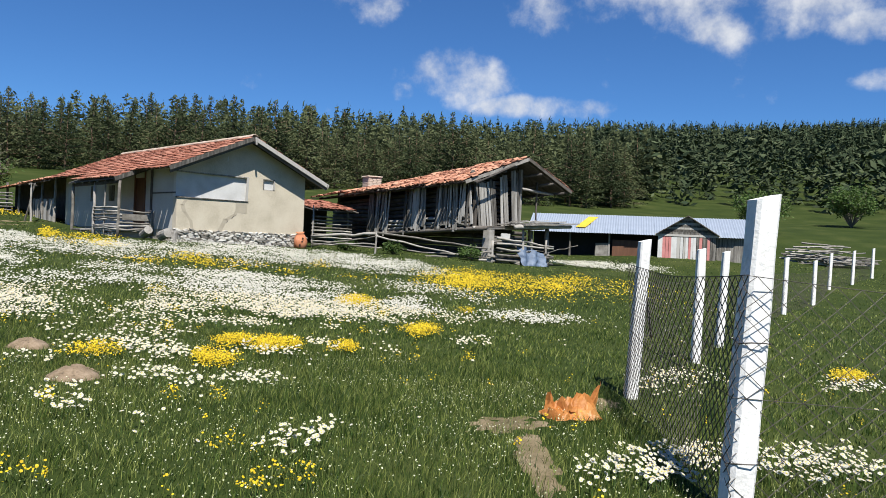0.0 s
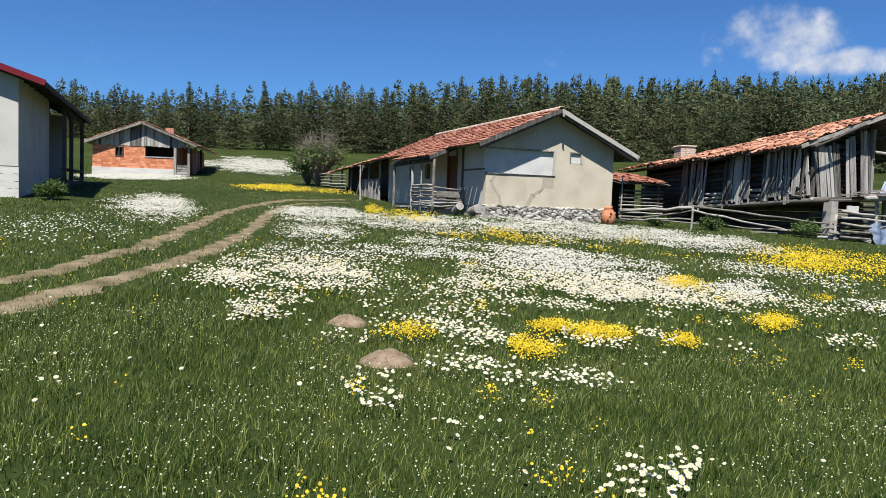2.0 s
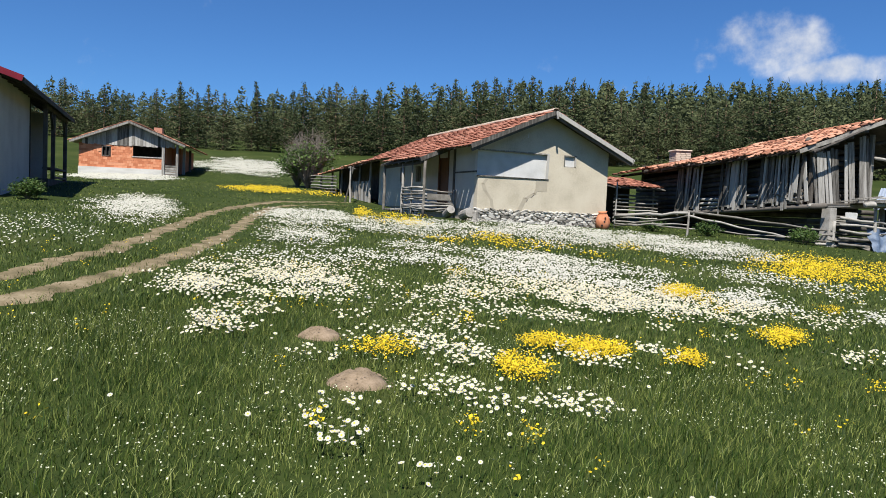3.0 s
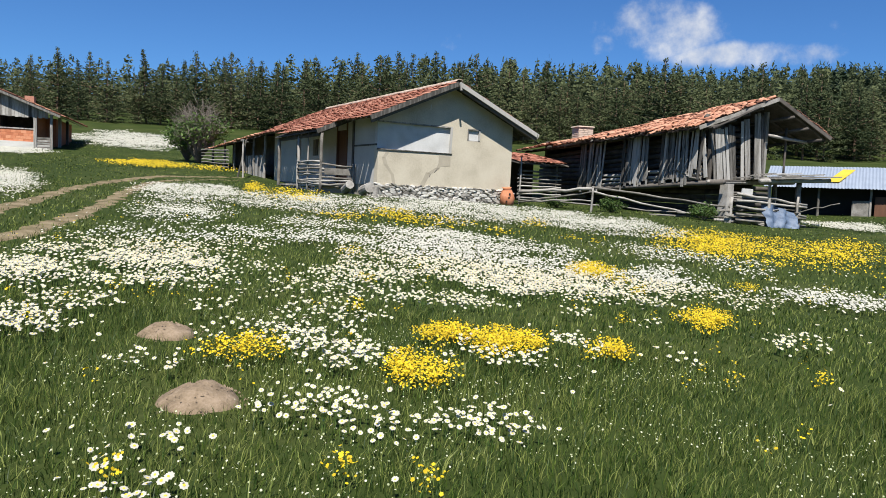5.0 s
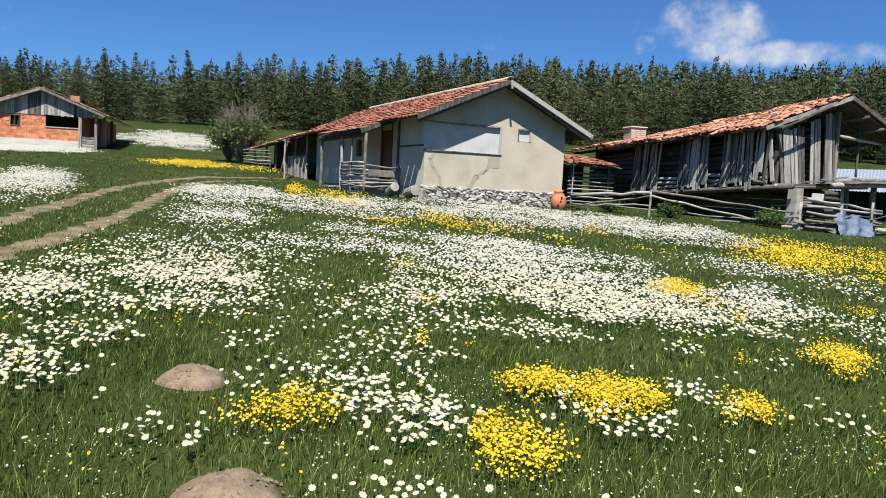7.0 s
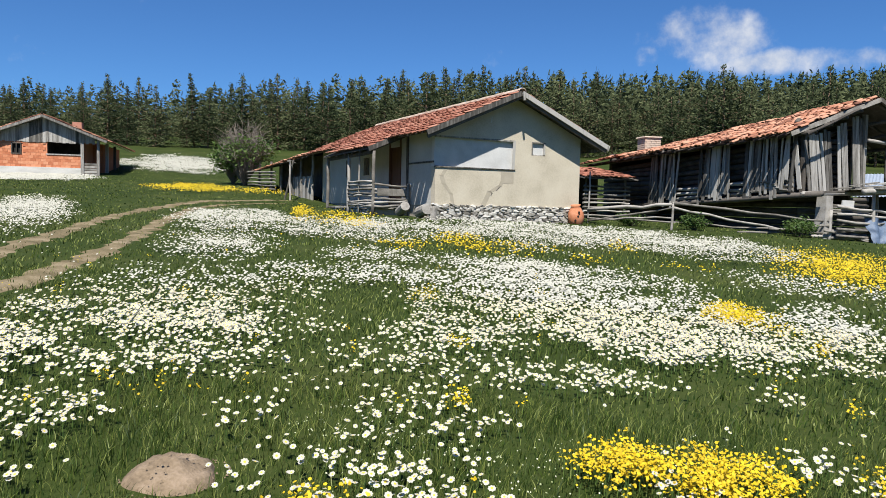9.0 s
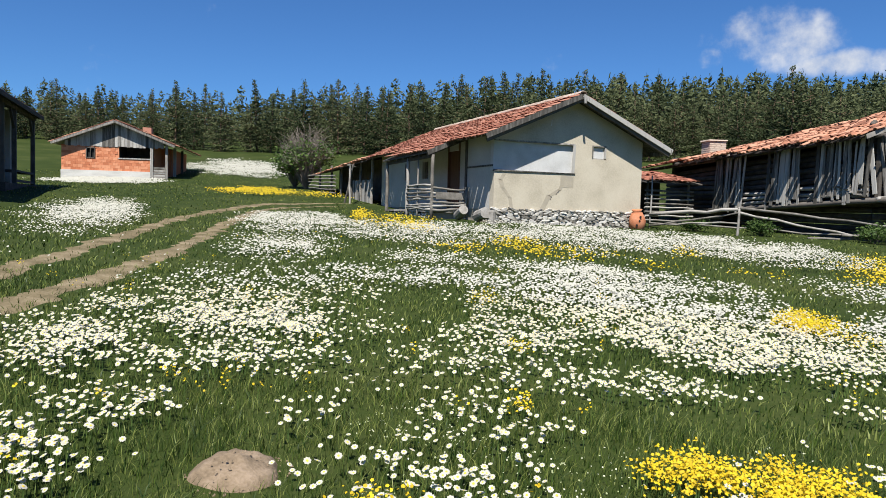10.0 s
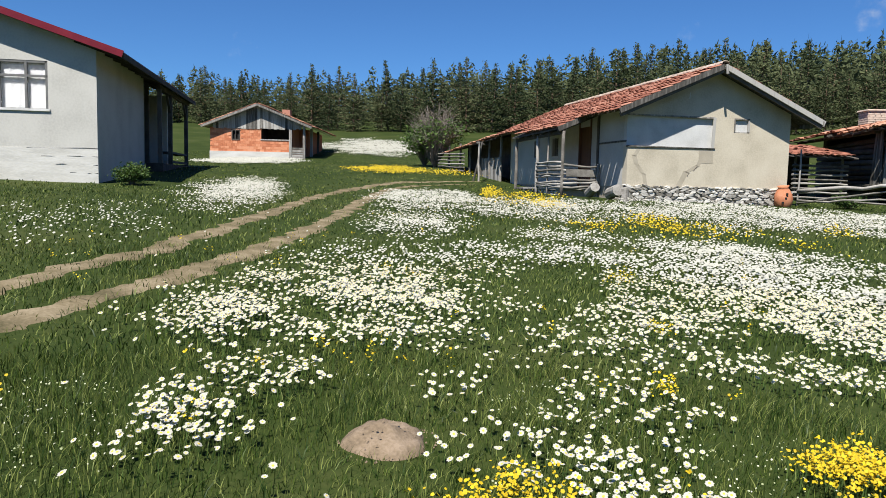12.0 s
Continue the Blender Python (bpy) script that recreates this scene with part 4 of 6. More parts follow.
def sheet_shed():
    s = thing("shed", "long low shed with galvanised sheet roof and one yellow sheet", "shed", pose(12, 47.9, 0, 0, 0, -14))
    zr, ze = 3.62, 2.40
    n = 17
    sheet = Mesh()
    k = 10
    for i in range(k + 1):
        x = 0.80 * i / k - 0.40
        q = 0.018 * math.cos(i * math.pi)
        sheet.v += [(x, -2.9, ze - 0.03 + q), (x, 0, zr + q)]
    sheet.f += [(2 * i, 2 * i + 2, 2 * i + 3, 2 * i + 1) for i in range(k)]
    me = sheet.data("roof_sheet")
    me.materials.append(M_ZINC)
    for j in range(n):
        ob = new("roof_sheet", me)
        ob.parent = s
        ob.matrix_basis = Matrix.Translation((-5.9 + j * 0.78, random.uniform(-0.05, 0.05), random.uniform(0, 0.012)))
    part("patch_sheet", Mesh().hexa([(-3.3, -2.2, ze + 0.32), (-2.7, -2.2, ze + 0.32), (-2.0, -0.5, zr - 0.17), (-2.6, -0.5, zr - 0.17), (-3.3, -2.2, ze + 0.34), (-2.7, -2.2, ze + 0.34), (-2.0, -0.5, zr - 0.15), (-2.6, -0.5, zr - 0.15)]), M_YSHEET, s, "yellow sheet patch")
    part("back_slope", Mesh().hexa([(-6.3, 0, zr - 0.05), (7.2, 0, zr - 0.05), (7.2, 3, 2.4), (-6.3, 3, 2.4), (-6.3, 0, zr), (7.2, 0, zr), (7.2, 3, 2.45), (-6.3, 3, 2.45)]), M_ZINC, s)
    # solid near-black panel that paints the shade inside the open front
    part("front_shade_panel", Mesh().box(-6.0, 0.9, -1.6, -1.5, 0.6, 2.9), M_INNER_SHADE, s, "near-black panel standing for the shaded open front")
    part("back_wall", Mesh().box(-6.0, 7.0, 2.7, 2.8, 0.6, 2.5), M_DARKWOOD, s)
    for x in (-6.0, -3.6, -1.2, 7.0):
        part("post", Mesh().crooked((x, -2.5, 0.4), (x, -2.5, ze + 0.1), 0.07, 0.06, 0.01), M_WOODH, s)
    part("white_sheet", Mesh().box(-2.0, -1.2, -2.5, -2.46, 0.7, 1.75, 0.05), M_WOODH, s)
    part("red_sheet", Mesh().box(-1.0, 0.6, -2.45, -2.42, 0.8, 2.0, 0.03), M_BROWN, s)
    # cross gable with board front
    top = lambda u: 3.5 - 0.62 * abs(u - 3.35)
    u = 1.75
    while u < 4.95:
        w = random.uniform(0.13, 0.2)
        part("gable_board", Mesh().beam((u, -3.1, 0.7), (u, -3.1, top(u)), w * 0.95, 0.03, (0, 1, 0)), random.choice((M_WHITEWASH, M_PINK, M_WOOD, M_WHITEWASH)), s)
        u += w
    for q in np.arange(2.35, 3.4, 0.14):
        half = (3.5 - q) / 0.62
        part("gable_board", Mesh().box(3.35 - half, 3.35 + half, -3.14, -3.11, q, q + 0.13, 0.006), M_WOOD, s)
    for d in (-1, 1):
        a = [(3.35, -3.4, 3.56), (3.35 + d * 1.8, -3.4, 2.42), (3.35 + d * 1.8, 0, 2.42), (3.35, 0, 3.56)]
        part("gable_roof", Mesh().hexa(a + [(x, y, q + 0.05) for x, y, q in a]), M_DARKWOOD, s)
    part("side_cladding", Mesh().box(5.1, 7.0, -2.6, -2.55, 0.7, 2.4, 0.02), M_WOOD, s)
    return s


cream_house()
barn()
left_house()
orange_house()
sheet_shed()

# ---- track, bare soil, mole hills ----
RUTS = [[(-7.4, 3.5), (-8.8, 7.2), (-9.5, 8.9), (-10.1, 10.1), (-11.0, 11.8), (-13.4, 15.6), (-16.7, 20.9), (-19.0, 25.8), (-20.4, 29.6), (-20.3, 33.0), (-19.6, 37.0)],
        [(-6.2, 3.0), (-7.4, 6.3), (-8.1, 8.2), (-8.5, 9.1), (-9.0, 10.4), (-10.2, 12.8), (-12.2, 16.3), (-15.0, 20.8), (-17.6, 25.4), (-18.9, 29.4), (-18.6, 33.0)]]


def smooth_line(pts, step=0.15):
    out = []
    P = [Vector((*p, 0)) for p in pts]
    for i in range(len(P) - 1):
        p0, p1, p2, p3 = P[max(i - 1, 0)], P[i], P[i + 1], P[min(i + 2, len(P) - 1)]
        n = max(2, int((p2 - p1).length / step))
        for k in range(n):
            t = k / n
            out.append(0.5 * ((2 * p1) + (p2 - p0) * t + (2 * p0 - 5 * p1 + 4 * p2 - p3) * t * t + (3 * p1 - p0 - 3 * p2 + p3) * t ** 3))
    return out


RUT_LINES = [smooth_line(r) for r in RUTS]
RUT_PTS = np.array([(p.x, p.y) for line in RUT_LINES for p in line[::2]])


def build_track():
    for line in RUT_LINES:
        m = Mesh()
        n = 7
        for i, p in enumerate(line):
            q = line[min(i + 1, len(line) - 1)] - line[max(i - 1, 0)]
            side = Vector((-q.y, q.x, 0)).normalized()
            fade = min(1.0, (len(line) - i) / 40, 0.3 + i / 20)
            w = fade * (0.25 + 0.12 * noise.noise((p.x * 0.8, p.y * 0.8, 1)))
            wl_, wr_ = w + 0.22 * noise.noise((p.x * 2.5, p.y * 2.5, 5)) + 0.10 * noise.noise((p.x * 8, p.y * 8, 5)), w + 0.22 * noise.noise((p.x * 2.5, p.y * 2.5, 9)) + 0.10 * noise.noise((p.x * 8, p.y * 8, 9))
            for k in range(n):
                s = k / (n - 1) * 2 - 1
                c = p + side * (s * (wl_ if s < 0 else wr_))
                m.v.append((c.x, c.y, land(c.x, c.y) + 0.018 - 0.03 * abs(s) ** 3 + 0.022 * noise.noise((c.x * 7, c.y * 7, 2))))
        for i in range(len(line) - 1):
            for k in range(n - 1):
                m.f.append((i * n + k, i * n + k + 1, (i + 1) * n + k + 1, (i + 1) * n + k))
        tagged(part("dirt_track", m, M_DIRT, smooth=True), "worn sandy wheel rut through the meadow", "track", "wheel ruts", "structure")


SOIL = [(0.60, 6.40, 0.46, 0.34), (0.74, 5.25, 0.17, 1.05), (1.55, 7.55, 0.40, 0.30)]


def build_soil():
    for x, y, a, b in SOIL:
        m = Mesh()
        n, rings = 28, 6
        m.v.append((x, y, land(x, y) + 0.02))
        for r in range(1, rings + 1):
            for k in range(n):
                t = 2 * math.pi * k / n
                s = r / rings * (1 + 0.35 * noise.noise((math.cos(t) * 1.5 + x, math.sin(t) * 1.5, y)))
                px, py = x + a * s * math.cos(t), y + b * s * math.sin(t)
                m.v.append((px, py, land(px, py) + 0.012 + 0.022 * noise.noise((px * 8, py * 8, 0)) - 0.02 * (r / rings) ** 2))
        m.f += [(0, 1 + k, 1 + (k + 1) % n) for k in range(n)]
        for r in range(rings - 1):
            m.f += [(1 + r * n + k, 1 + (r + 1) * n + k, 1 + (r + 1) * n + (k + 1) % n, 1 + r * n + (k + 1) % n) for k in range(n)]
        tagged(part("bare_soil", m, M_DIRT, smooth=True), "trodden bare soil beside the fence", "soil", "bare patches", "structure")


MOUNDS = [(-3.45, 6.96, 0.245, 0.27, 0.11), (-4.64, 8.30, 0.225, 0.26, 0.10)]


def build_mounds():
    for x, y, a, b, h in MOUNDS:
        m = Mesh()
        n, rings = 36, 10
        z0 = land(x, y)
        m.v.append((0, 0, h))
        for r in range(1, rings + 1):
            for k in range(n):
                t = 2 * math.pi * k / n
                s = r / rings * (1 + 0.22 * noise.noise((math.cos(t) + x, math.sin(t), y)))
                px, py = a * s * math.cos(t), b * s * math.sin(t)
                q = h * (1 - (r / rings) ** 1.7) - 0.03 * (r == rings)
                q += 0.05 * noise.noise((px * 8 + x, py * 8, 3)) * (1 - r / rings) + 0.016 * noise.noise((px * 25 + x, py * 25, 3))
                m.v.append((px, py, q))
        m.f += [(0, 1 + k, 1 + (k + 1) % n) for k in range(n)]
        for r in range(rings - 1):
            m.f += [(1 + r * n + k, 1 + (r + 1) * n + k, 1 + (r + 1) * n + (k + 1) % n, 1 + r * n + (k + 1) % n) for k in range(n)]
        # crumbs of earth over it
        for _ in range(130):
            t, s = random.uniform(0, 6.28), random.random() ** 0.6 * 1.2
            cx, cy, r = a * s * math.cos(t), b * s * math.sin(t), random.uniform(0.004, 0.012)
            cz = max(h * (1 - s ** 1.7), 0)
            i = len(m.v)
            m.v += [(cx + r, cy, cz), (cx - r, cy + r * 0.4, cz), (cx, cy - r, cz), (cx, cy + r * 0.2, cz + r)]
            m.f += [(i, i + 3, i + 2), (i + 1, i + 3, i), (i + 2, i + 3, i + 1)]
        ob = part("molehill", m, M_MOUND, smooth=True)
        ob.matrix_basis = pose(x, y, z0)
        tagged(ob, "dry brown molehill of crumbled earth in the grass", "molehill", "molehills")


build_track()
build_soil()
build_mounds()


# ---- pines ----
def needle_pads(rng, spots, per, size, spread, slim=0.42):
    """Small tilted blades of needles, in pads round some spots."""
    c = np.repeat(spots, per, axis=0) + rng.normal(0, 1, (len(spots) * per, 3)) * spread
    n = len(c)
    a = rng.normal(0, 1, (n, 3))
    a[:, 2] = a[:, 2] * 0.45 + 0.15
    a /= np.linalg.norm(a, axis=1)[:, None]
    b = np.cross(a, rng.normal(0, 1, (n, 3)))
    b /= np.linalg.norm(b, axis=1)[:, None]
    s = size * rng.uniform(0.6, 1.35, n)[:, None]
    v = np.stack([c - a * s, c + b * s * slim, c + a * s, c - b * s * slim], 1).reshape(-1, 3)
    return v, n


def pine_data(seed, height, step, per, size, base=0.18, wide=2.3, flat=0.10, gap=0.5):
    """Whorls of boughs up a trunk, each bough with its flat pads of needles: the trunk, and the corners of the needles."""
    rng = np.random.default_rng(seed)
    spots = []
    trunk = Mesh()
    lean = rng.normal(0, 0.025, 2)
    axis = lambda z: np.array([lean[0] * z + 0.10 * math.sin(z * 0.7 + seed), lean[1] * z, z])
    trunk.pole([tuple(axis(z)) for z in np.linspace(-0.4, height * 0.97, 7)], [height * 0.015 * (1 - 0.85 * k / 6) + 0.015 for k in range(7)], 7, 0.08)
    z = base * height
    swell = rng.uniform(0, 6.28, 2)
    while z < height * 0.985:
        g = (z / height - base) / (1 - base)
        reach = wide * (1 - g) ** 0.9 * (0.6 + 0.4 * min(1, g / 0.15)) * (0.85 + 0.2 * math.sin(z * 1.1 + swell[0])) + 0.10
        boughs = int(4 + 3 * (1 - g))
        turn = rng.uniform(0, 6.28)
        for k in range(boughs):
            t = turn + 6.28 * k / boughs + rng.normal(0, 0.25)
            long = reach * rng.uniform(0.55, 1.18)
            end = axis(z) + np.array([long * math.cos(t), long * math.sin(t), long * (rng.uniform(-0.12, 0.18) + 0.55 * g)])
            if long > 1.5 and k % 2 == 0:
                trunk.pole([tuple(axis(z)), tuple((axis(z) + end) / 2 + (0, 0, -0.05)), tuple(end)], [0.045, 0.03, 0.012], 4, 0, False)
            for s in np.linspace(0.3, 1.0, max(1, int(long / gap))):
                spots.append(axis(z) * (1 - s) + end * s)
        z += step * rng.uniform(0.7, 1.35) * (1 - 0.4 * g)
    spots.append(axis(height * 0.99))
    spots = np.array(spots)
    v, n = needle_pads(rng, spots, per, size, np.array([0.40, 0.40, flat]) * (0.6 + size), 0.32)
    mid = np.c_[lean[0] * v[:, 2] + 0.10 * np.sin(v[:, 2] * 0.7 + seed), lean[1] * v[:, 2]]
    v[:, :2] = mid + (v[:, :2] - mid) * (1 - 0.62 * np.clip((v[:, 2] / height - 0.72) / 0.28, 0, 1))[:, None]      # spires
    return trunk, v, n


def quads_mesh(name, v, n, mat):
    me = bpy.data.meshes.new(name)
    me.vertices.add(n * 4)
    me.vertices.foreach_set("co", np.asarray(v, np.float32).ravel())
    me.loops.add(n * 4)
    me.loops.foreach_set("vertex_index", np.arange(n * 4, dtype=np.int32))
    me.polygons.add(n)
    me.polygons.foreach_set("loop_start", np.arange(0, n * 4, 4, dtype=np.int32))
    me.update(calc_edges=True)
    me.materials.append(mat)
    return me


def forest():
    rng = np.random.default_rng(5)
    kinds = []
    for s in range(8):
        trunk, v, n = pine_data(s + 1, 10.5, 0.66, 9, 0.25, (0.03, 0.10, 0.05, 0.16)[s % 4], (4.0, 4.6, 3.5)[s % 3], 0.13, 0.55)
        t = trunk.data("trunk", True)
        t.materials.append(M_BARK)
        kinds.append((t, quads_mesh("crown", v, n, M_NEEDLE)))
    low = lambda az: 1.0 - 0.34 * min(1, max(0, (az - 20) / 26))      # shorter trees towards the open side
    protos = []
    for t, c in kinds:
        e = tagged(new("pine_tree"), "tall dark green pine at the edge of the wood", "tree", "pines at the wood's edge")
        part("trunk", t, M_BARK, e)
        part("crown", c, M_NEEDLE, e)
        protos.append(e)
    spots = []
    for row, gap in ((97, 1.7), (102, 1.8), (108, 2.0)):
        for az in np.arange(-14, 70, gap):
            r = row + 4 * math.sin(az * 0.31) + rng.uniform(-3, 3)
            spots.append((az + rng.uniform(-0.7, 0.7), r))
    used = [0] * len(protos)
    for i, (az, r) in enumerate(spots):
        x, y = -r * math.sin(radians(az)), r * math.cos(radians(az))
        k = int(rng.integers(len(protos))) if i >= len(protos) else i
        m = pose(x, y, land(x, y) - 0.1, 0, 0, rng.uniform(0, 360)) @ Matrix.Scale(rng.uniform(0.66, 1.04) * low(az), 4)
        if not used[k]:
            protos[k].matrix_basis = m
            used[k] = 1
        else:
            ob = copy_thing(protos[k], m)
            ob.matrix_basis = m
    # the wood behind, and the ridge on the right
    bases = [pine_data(40 + s, 10.5, 0.95, 2, 0.58, 0.12, (4.2, 3.6)[s % 2], 0.2, 0.85)[1] for s in range(5)]
    thin = [pine_data(60 + s, 10.5, 1.3, 2, 0.85, 0.08, (3.4, 2.8)[s % 2], 0.25, 1.5)[1] for s in range(5)]
    for name, lab, src, place in (("pine_wood", "dense dark pine wood on the hillside", bases, "near"), ("pine_ridge", "far pine wood over the rising ridge", thin, "far")):
        out = []
        if place == "near":
            cells = [(az, r) for r in np.arange(113, 166, 5.6) for az in np.arange(-15, 70, 190 / r)]
        else:
            cells = [(az, r) for r in np.arange(112, 490, 7.5) for az in np.arange(-44, -11, 320 / r)]
            cells += [(az, r) for r in np.arange(168, 420, 9) for az in np.arange(-12, 14, 340 / r)]
        for az, r in cells:
            az, r = az + rng.uniform(-0.5, 0.5) * 170 / r, r + rng.uniform(-2, 2)
            x, y = -r * math.sin(radians(az)), r * math.cos(radians(az))
            v = src[rng.integers(5)]
            t, s = rng.uniform(0, 6.28), rng.uniform(0.58, 1.08) * (1.0 if place == "far" else low(az))
            c, q = math.cos(t) * s, math.sin(t) * s
            w = np.c_[v[:, 0] * c - v[:, 1] * q + x, v[:, 0] * q + v[:, 1] * c + y, v[:, 2] * s + land(x, y) - 0.3]
            out.append(w)
        v = np.concatenate(out)
        tagged(new(name, quads_mesh(name, v, len(v) // 4, M_FAR if place == "far" else M_NEEDLE)), lab, "wood", kind="stuff")


forest()


# ---- flowers and grass ----
# x, y, half width across the view, half length along it, heads per square metre
WHITE_A = [(-6.9, 11.11, 1.41, 1.34, 270), (-7.88, 13.06, 1.59, 1.21, 110), (-5.89, 9.68, 0.85, 0.5, 180), (-7.02, 9.4, 0.37, 0.73, 180), (-5.64, 8.52, 0.38, 0.31, 110), (-4.37, 16.38, 1.98, 2.57, 270), (-3, 13.89, 2.29, 1.55, 270), (-2.18, 12.72, 1.24, 0.92, 270), (-3.07, 10.98, 0.56, 0.41, 180), (-4.39, 12.02, 0.58, 1.02, 180), (-4.56, 10.68, 0.48, 0.76, 110), (-3.81, 10.78, 0.48, 0.66, 110), (-0.75, 14.91, 0.5, 1.88, 180), (-0.56, 18.81, 1.11, 1.48, 110), (-6.16, 24.84, 4.37, 3.57, 180), (-2.2, 24.79, 2.02, 2.96, 180), (-10.58, 22.33, 1.51, 3.25, 180), (-13.94, 22.57, 1.71, 3.82, 180)]
WHITE_B = [(-10.52, 17, 0.98, 2.07, 180), (-8.1, 17.63, 0.62, 1.24, 110), (-7.06, 15.17, 1.32, 0.91, 180), (-6.17, 17.88, 1.61, 1.02, 110), (-3.77, 9.64, 0.46, 0.5, 110), (-4.63, 8.98, 0.23, 0.39, 110), (-3.82, 8.58, 0.48, 0.42, 110), (-3.28, 8.77, 0.31, 0.29, 55), (-1.62, 11.19, 0.18, 0.41, 55), (-1.58, 9.64, 0.21, 0.3, 110), (-2.04, 10.26, 0.12, 0.23, 25), (-4.68, 9.66, 0.23, 0.25, 55), (-18.43, 19.87, 1.05, 5.6, 110), (-44.17, 58.57, 4.72, 7.43, 110), (-40.74, 40.28, 3.21, 5.28, 110), (-5.05, 7.76, 0.13, 0.2, 55), (-2.55, 11.12, 0.38, 0.29, 55), (-3.85, 9.05, 0.19, 0.17, 55)]
WHITE_C = [(-3.13, 8.14, 0.39, 0.57, 180), (-2.04, 8.74, 0.39, 0.36, 110), (-2.52, 6.97, 0.51, 0.41, 110), (-1.76, 7.14, 0.28, 0.4, 110), (-3.05, 6.11, 0.26, 0.24, 55), (-3.12, 5.76, 0.14, 0.15, 110), (-2.75, 5.66, 0.14, 0.15, 180), (-4.02, 7.3, 0.26, 0.26, 55), (-5.42, 7.72, 0.34, 0.63, 110), (-0.73, 9.52, 0.23, 0.33, 55), (0.39, 11.01, 0.28, 0.52, 110), (-1.41, 9.45, 0.21, 0.36, 110), (1.63, 14.5, 0.78, 0.86, 180), (-0.9, 10.98, 0.17, 0.31, 55), (7.14, 38.84, 2.23, 1.61, 110), (-0.14, 13.78, 1.06, 0.78, 110), (0.66, 17.81, 0.74, 1.32, 55), (-0.97, 5.23, 0.27, 0.5, 110)]
WHITE_D = [(1.58, 5.09, 0.36, 0.69, 270), (2.85, 5.45, 0.47, 0.76, 180), (2.87, 8.81, 0.53, 1.14, 110), (5.36, 9.52, 0.44, 0.76, 110), (2.19, 15.03, 0.7, 0.91, 110), (-2.14, 5.24, 0.16, 0.18, 55), (-2.74, 5.45, 0.19, 0.17, 110), (0.43, 10.75, 0.25, 0.41, 55), (9.09, 38.8, 2.39, 2.15, 110), (-18.37, 19.51, 1.28, 5.61, 110), (-13.98, 12.37, 1.3, 3.39, 25), (-5.47, 7.71, 0.22, 0.36, 110), (-5.63, 8.48, 0.38, 0.34, 110), (-5.21, 7.19, 0.15, 0.17, 25), (-4.61, 7.49, 0.07, 0.11, 55), (-7.01, 9.15, 0.43, 0.93, 180), (-7.51, 8.71, 0.15, 0.3, 25), (-16.04, 12.24, 0.29, 1.2, 25)]
WHITE = WHITE_A + WHITE_B + WHITE_C + WHITE_D
YELLOW_A = [(-27.15, 37.43, 1.76, 3.8, 260), (-24.17, 38.64, 2.21, 2.39, 110), (-12.4, 25.26, 1.15, 3.19, 110), (-8.2, 20.07, 0.48, 1.26, 110), (-7.57, 21.87, 0.53, 1.21, 260), (-6.36, 20.48, 1.3, 1.43, 110), (-3.78, 22.67, 0.35, 1.87, 110), (-1.76, 15.2, 0.36, 0.71, 520), (-1.32, 14.01, 0.19, 0.21, 260), (-1.02, 13.21, 0.07, 0.22, 260), (0.44, 21.97, 1.1, 2.73, 260), (-2.31, 20.04, 0.52, 0.67, 110), (-4.1, 19.79, 0.43, 0.87, 110), (-3.7, 9.95, 0.08, 0.12, 260), (-3.99, 9.72, 0.1, 0.12, 110), (-4.16, 11.55, 0.11, 0.23, 110), (-5, 9.42, 0.04, 0.07, 45), (-1.17, 10.99, 0.05, 0.23, 260)]
YELLOW_B = [(-5.38, 13.94, 0.17, 0.65, 45), (-3.68, 7.8, 0.28, 0.33, 520), (-2.46, 8.05, 0.24, 0.37, 520), (-2.57, 9.21, 0.33, 0.32, 520), (-2.03, 9.2, 0.31, 0.42, 520), (-1.2, 9.48, 0.18, 0.29, 520), (-1.36, 9.16, 0.11, 0.18, 110), (-0.3, 11.65, 0.29, 0.56, 520), (-2.23, 6.16, 0.07, 0.06, 312), (-1.84, 6.22, 0.05, 0.13, 156), (-3, 5.67, 0.05, 0.06, 260), (-0.34, 9.02, 0.08, 0.09, 260), (1.9, 21.37, 1.87, 3.13, 110), (0.58, 21.61, 0.79, 2.02, 260), (0.5, 14.9, 0.18, 0.43, 260), (-4.07, 6.74, 0.04, 0.05, 110), (0.39, 9.39, 0.06, 0.22, 110), (-0.36, 7.24, 0.05, 0.07, 110)]
YELLOW_C = [(4.14, 24.4, 0.83, 4.89, 110), (-14.8, 27.55, 0.37, 3.23, 260), (-10.7, 23.48, 0.5, 1.21, 260), (-2.23, 3.98, 0.11, 0.19, 110), (-0.83, 4.12, 0.13, 0.28, 110), (-1.42, 4.87, 0.08, 0.21, 110), (5.7, 10.27, 0.24, 0.47, 520), (2.1, 23.45, 2.29, 3.22, 182), (5.57, 24.42, 2.13, 5.41, 45), (-1.6, 4.64, 0.05, 0.13, 45), (-1.65, 14.71, 0.39, 0.65, 260), (-0.27, 11.94, 0.23, 0.69, 110), (-5, 6.89, 0.02, 0.03, 110), (-4.95, 6.96, 0.02, 0.02, 110), (-5.3, 7.36, 0.04, 0.04, 45), (-5.68, 9.27, 0.32, 0.29, 25)]
YELLOW = YELLOW_A + YELLOW_B + YELLOW_C


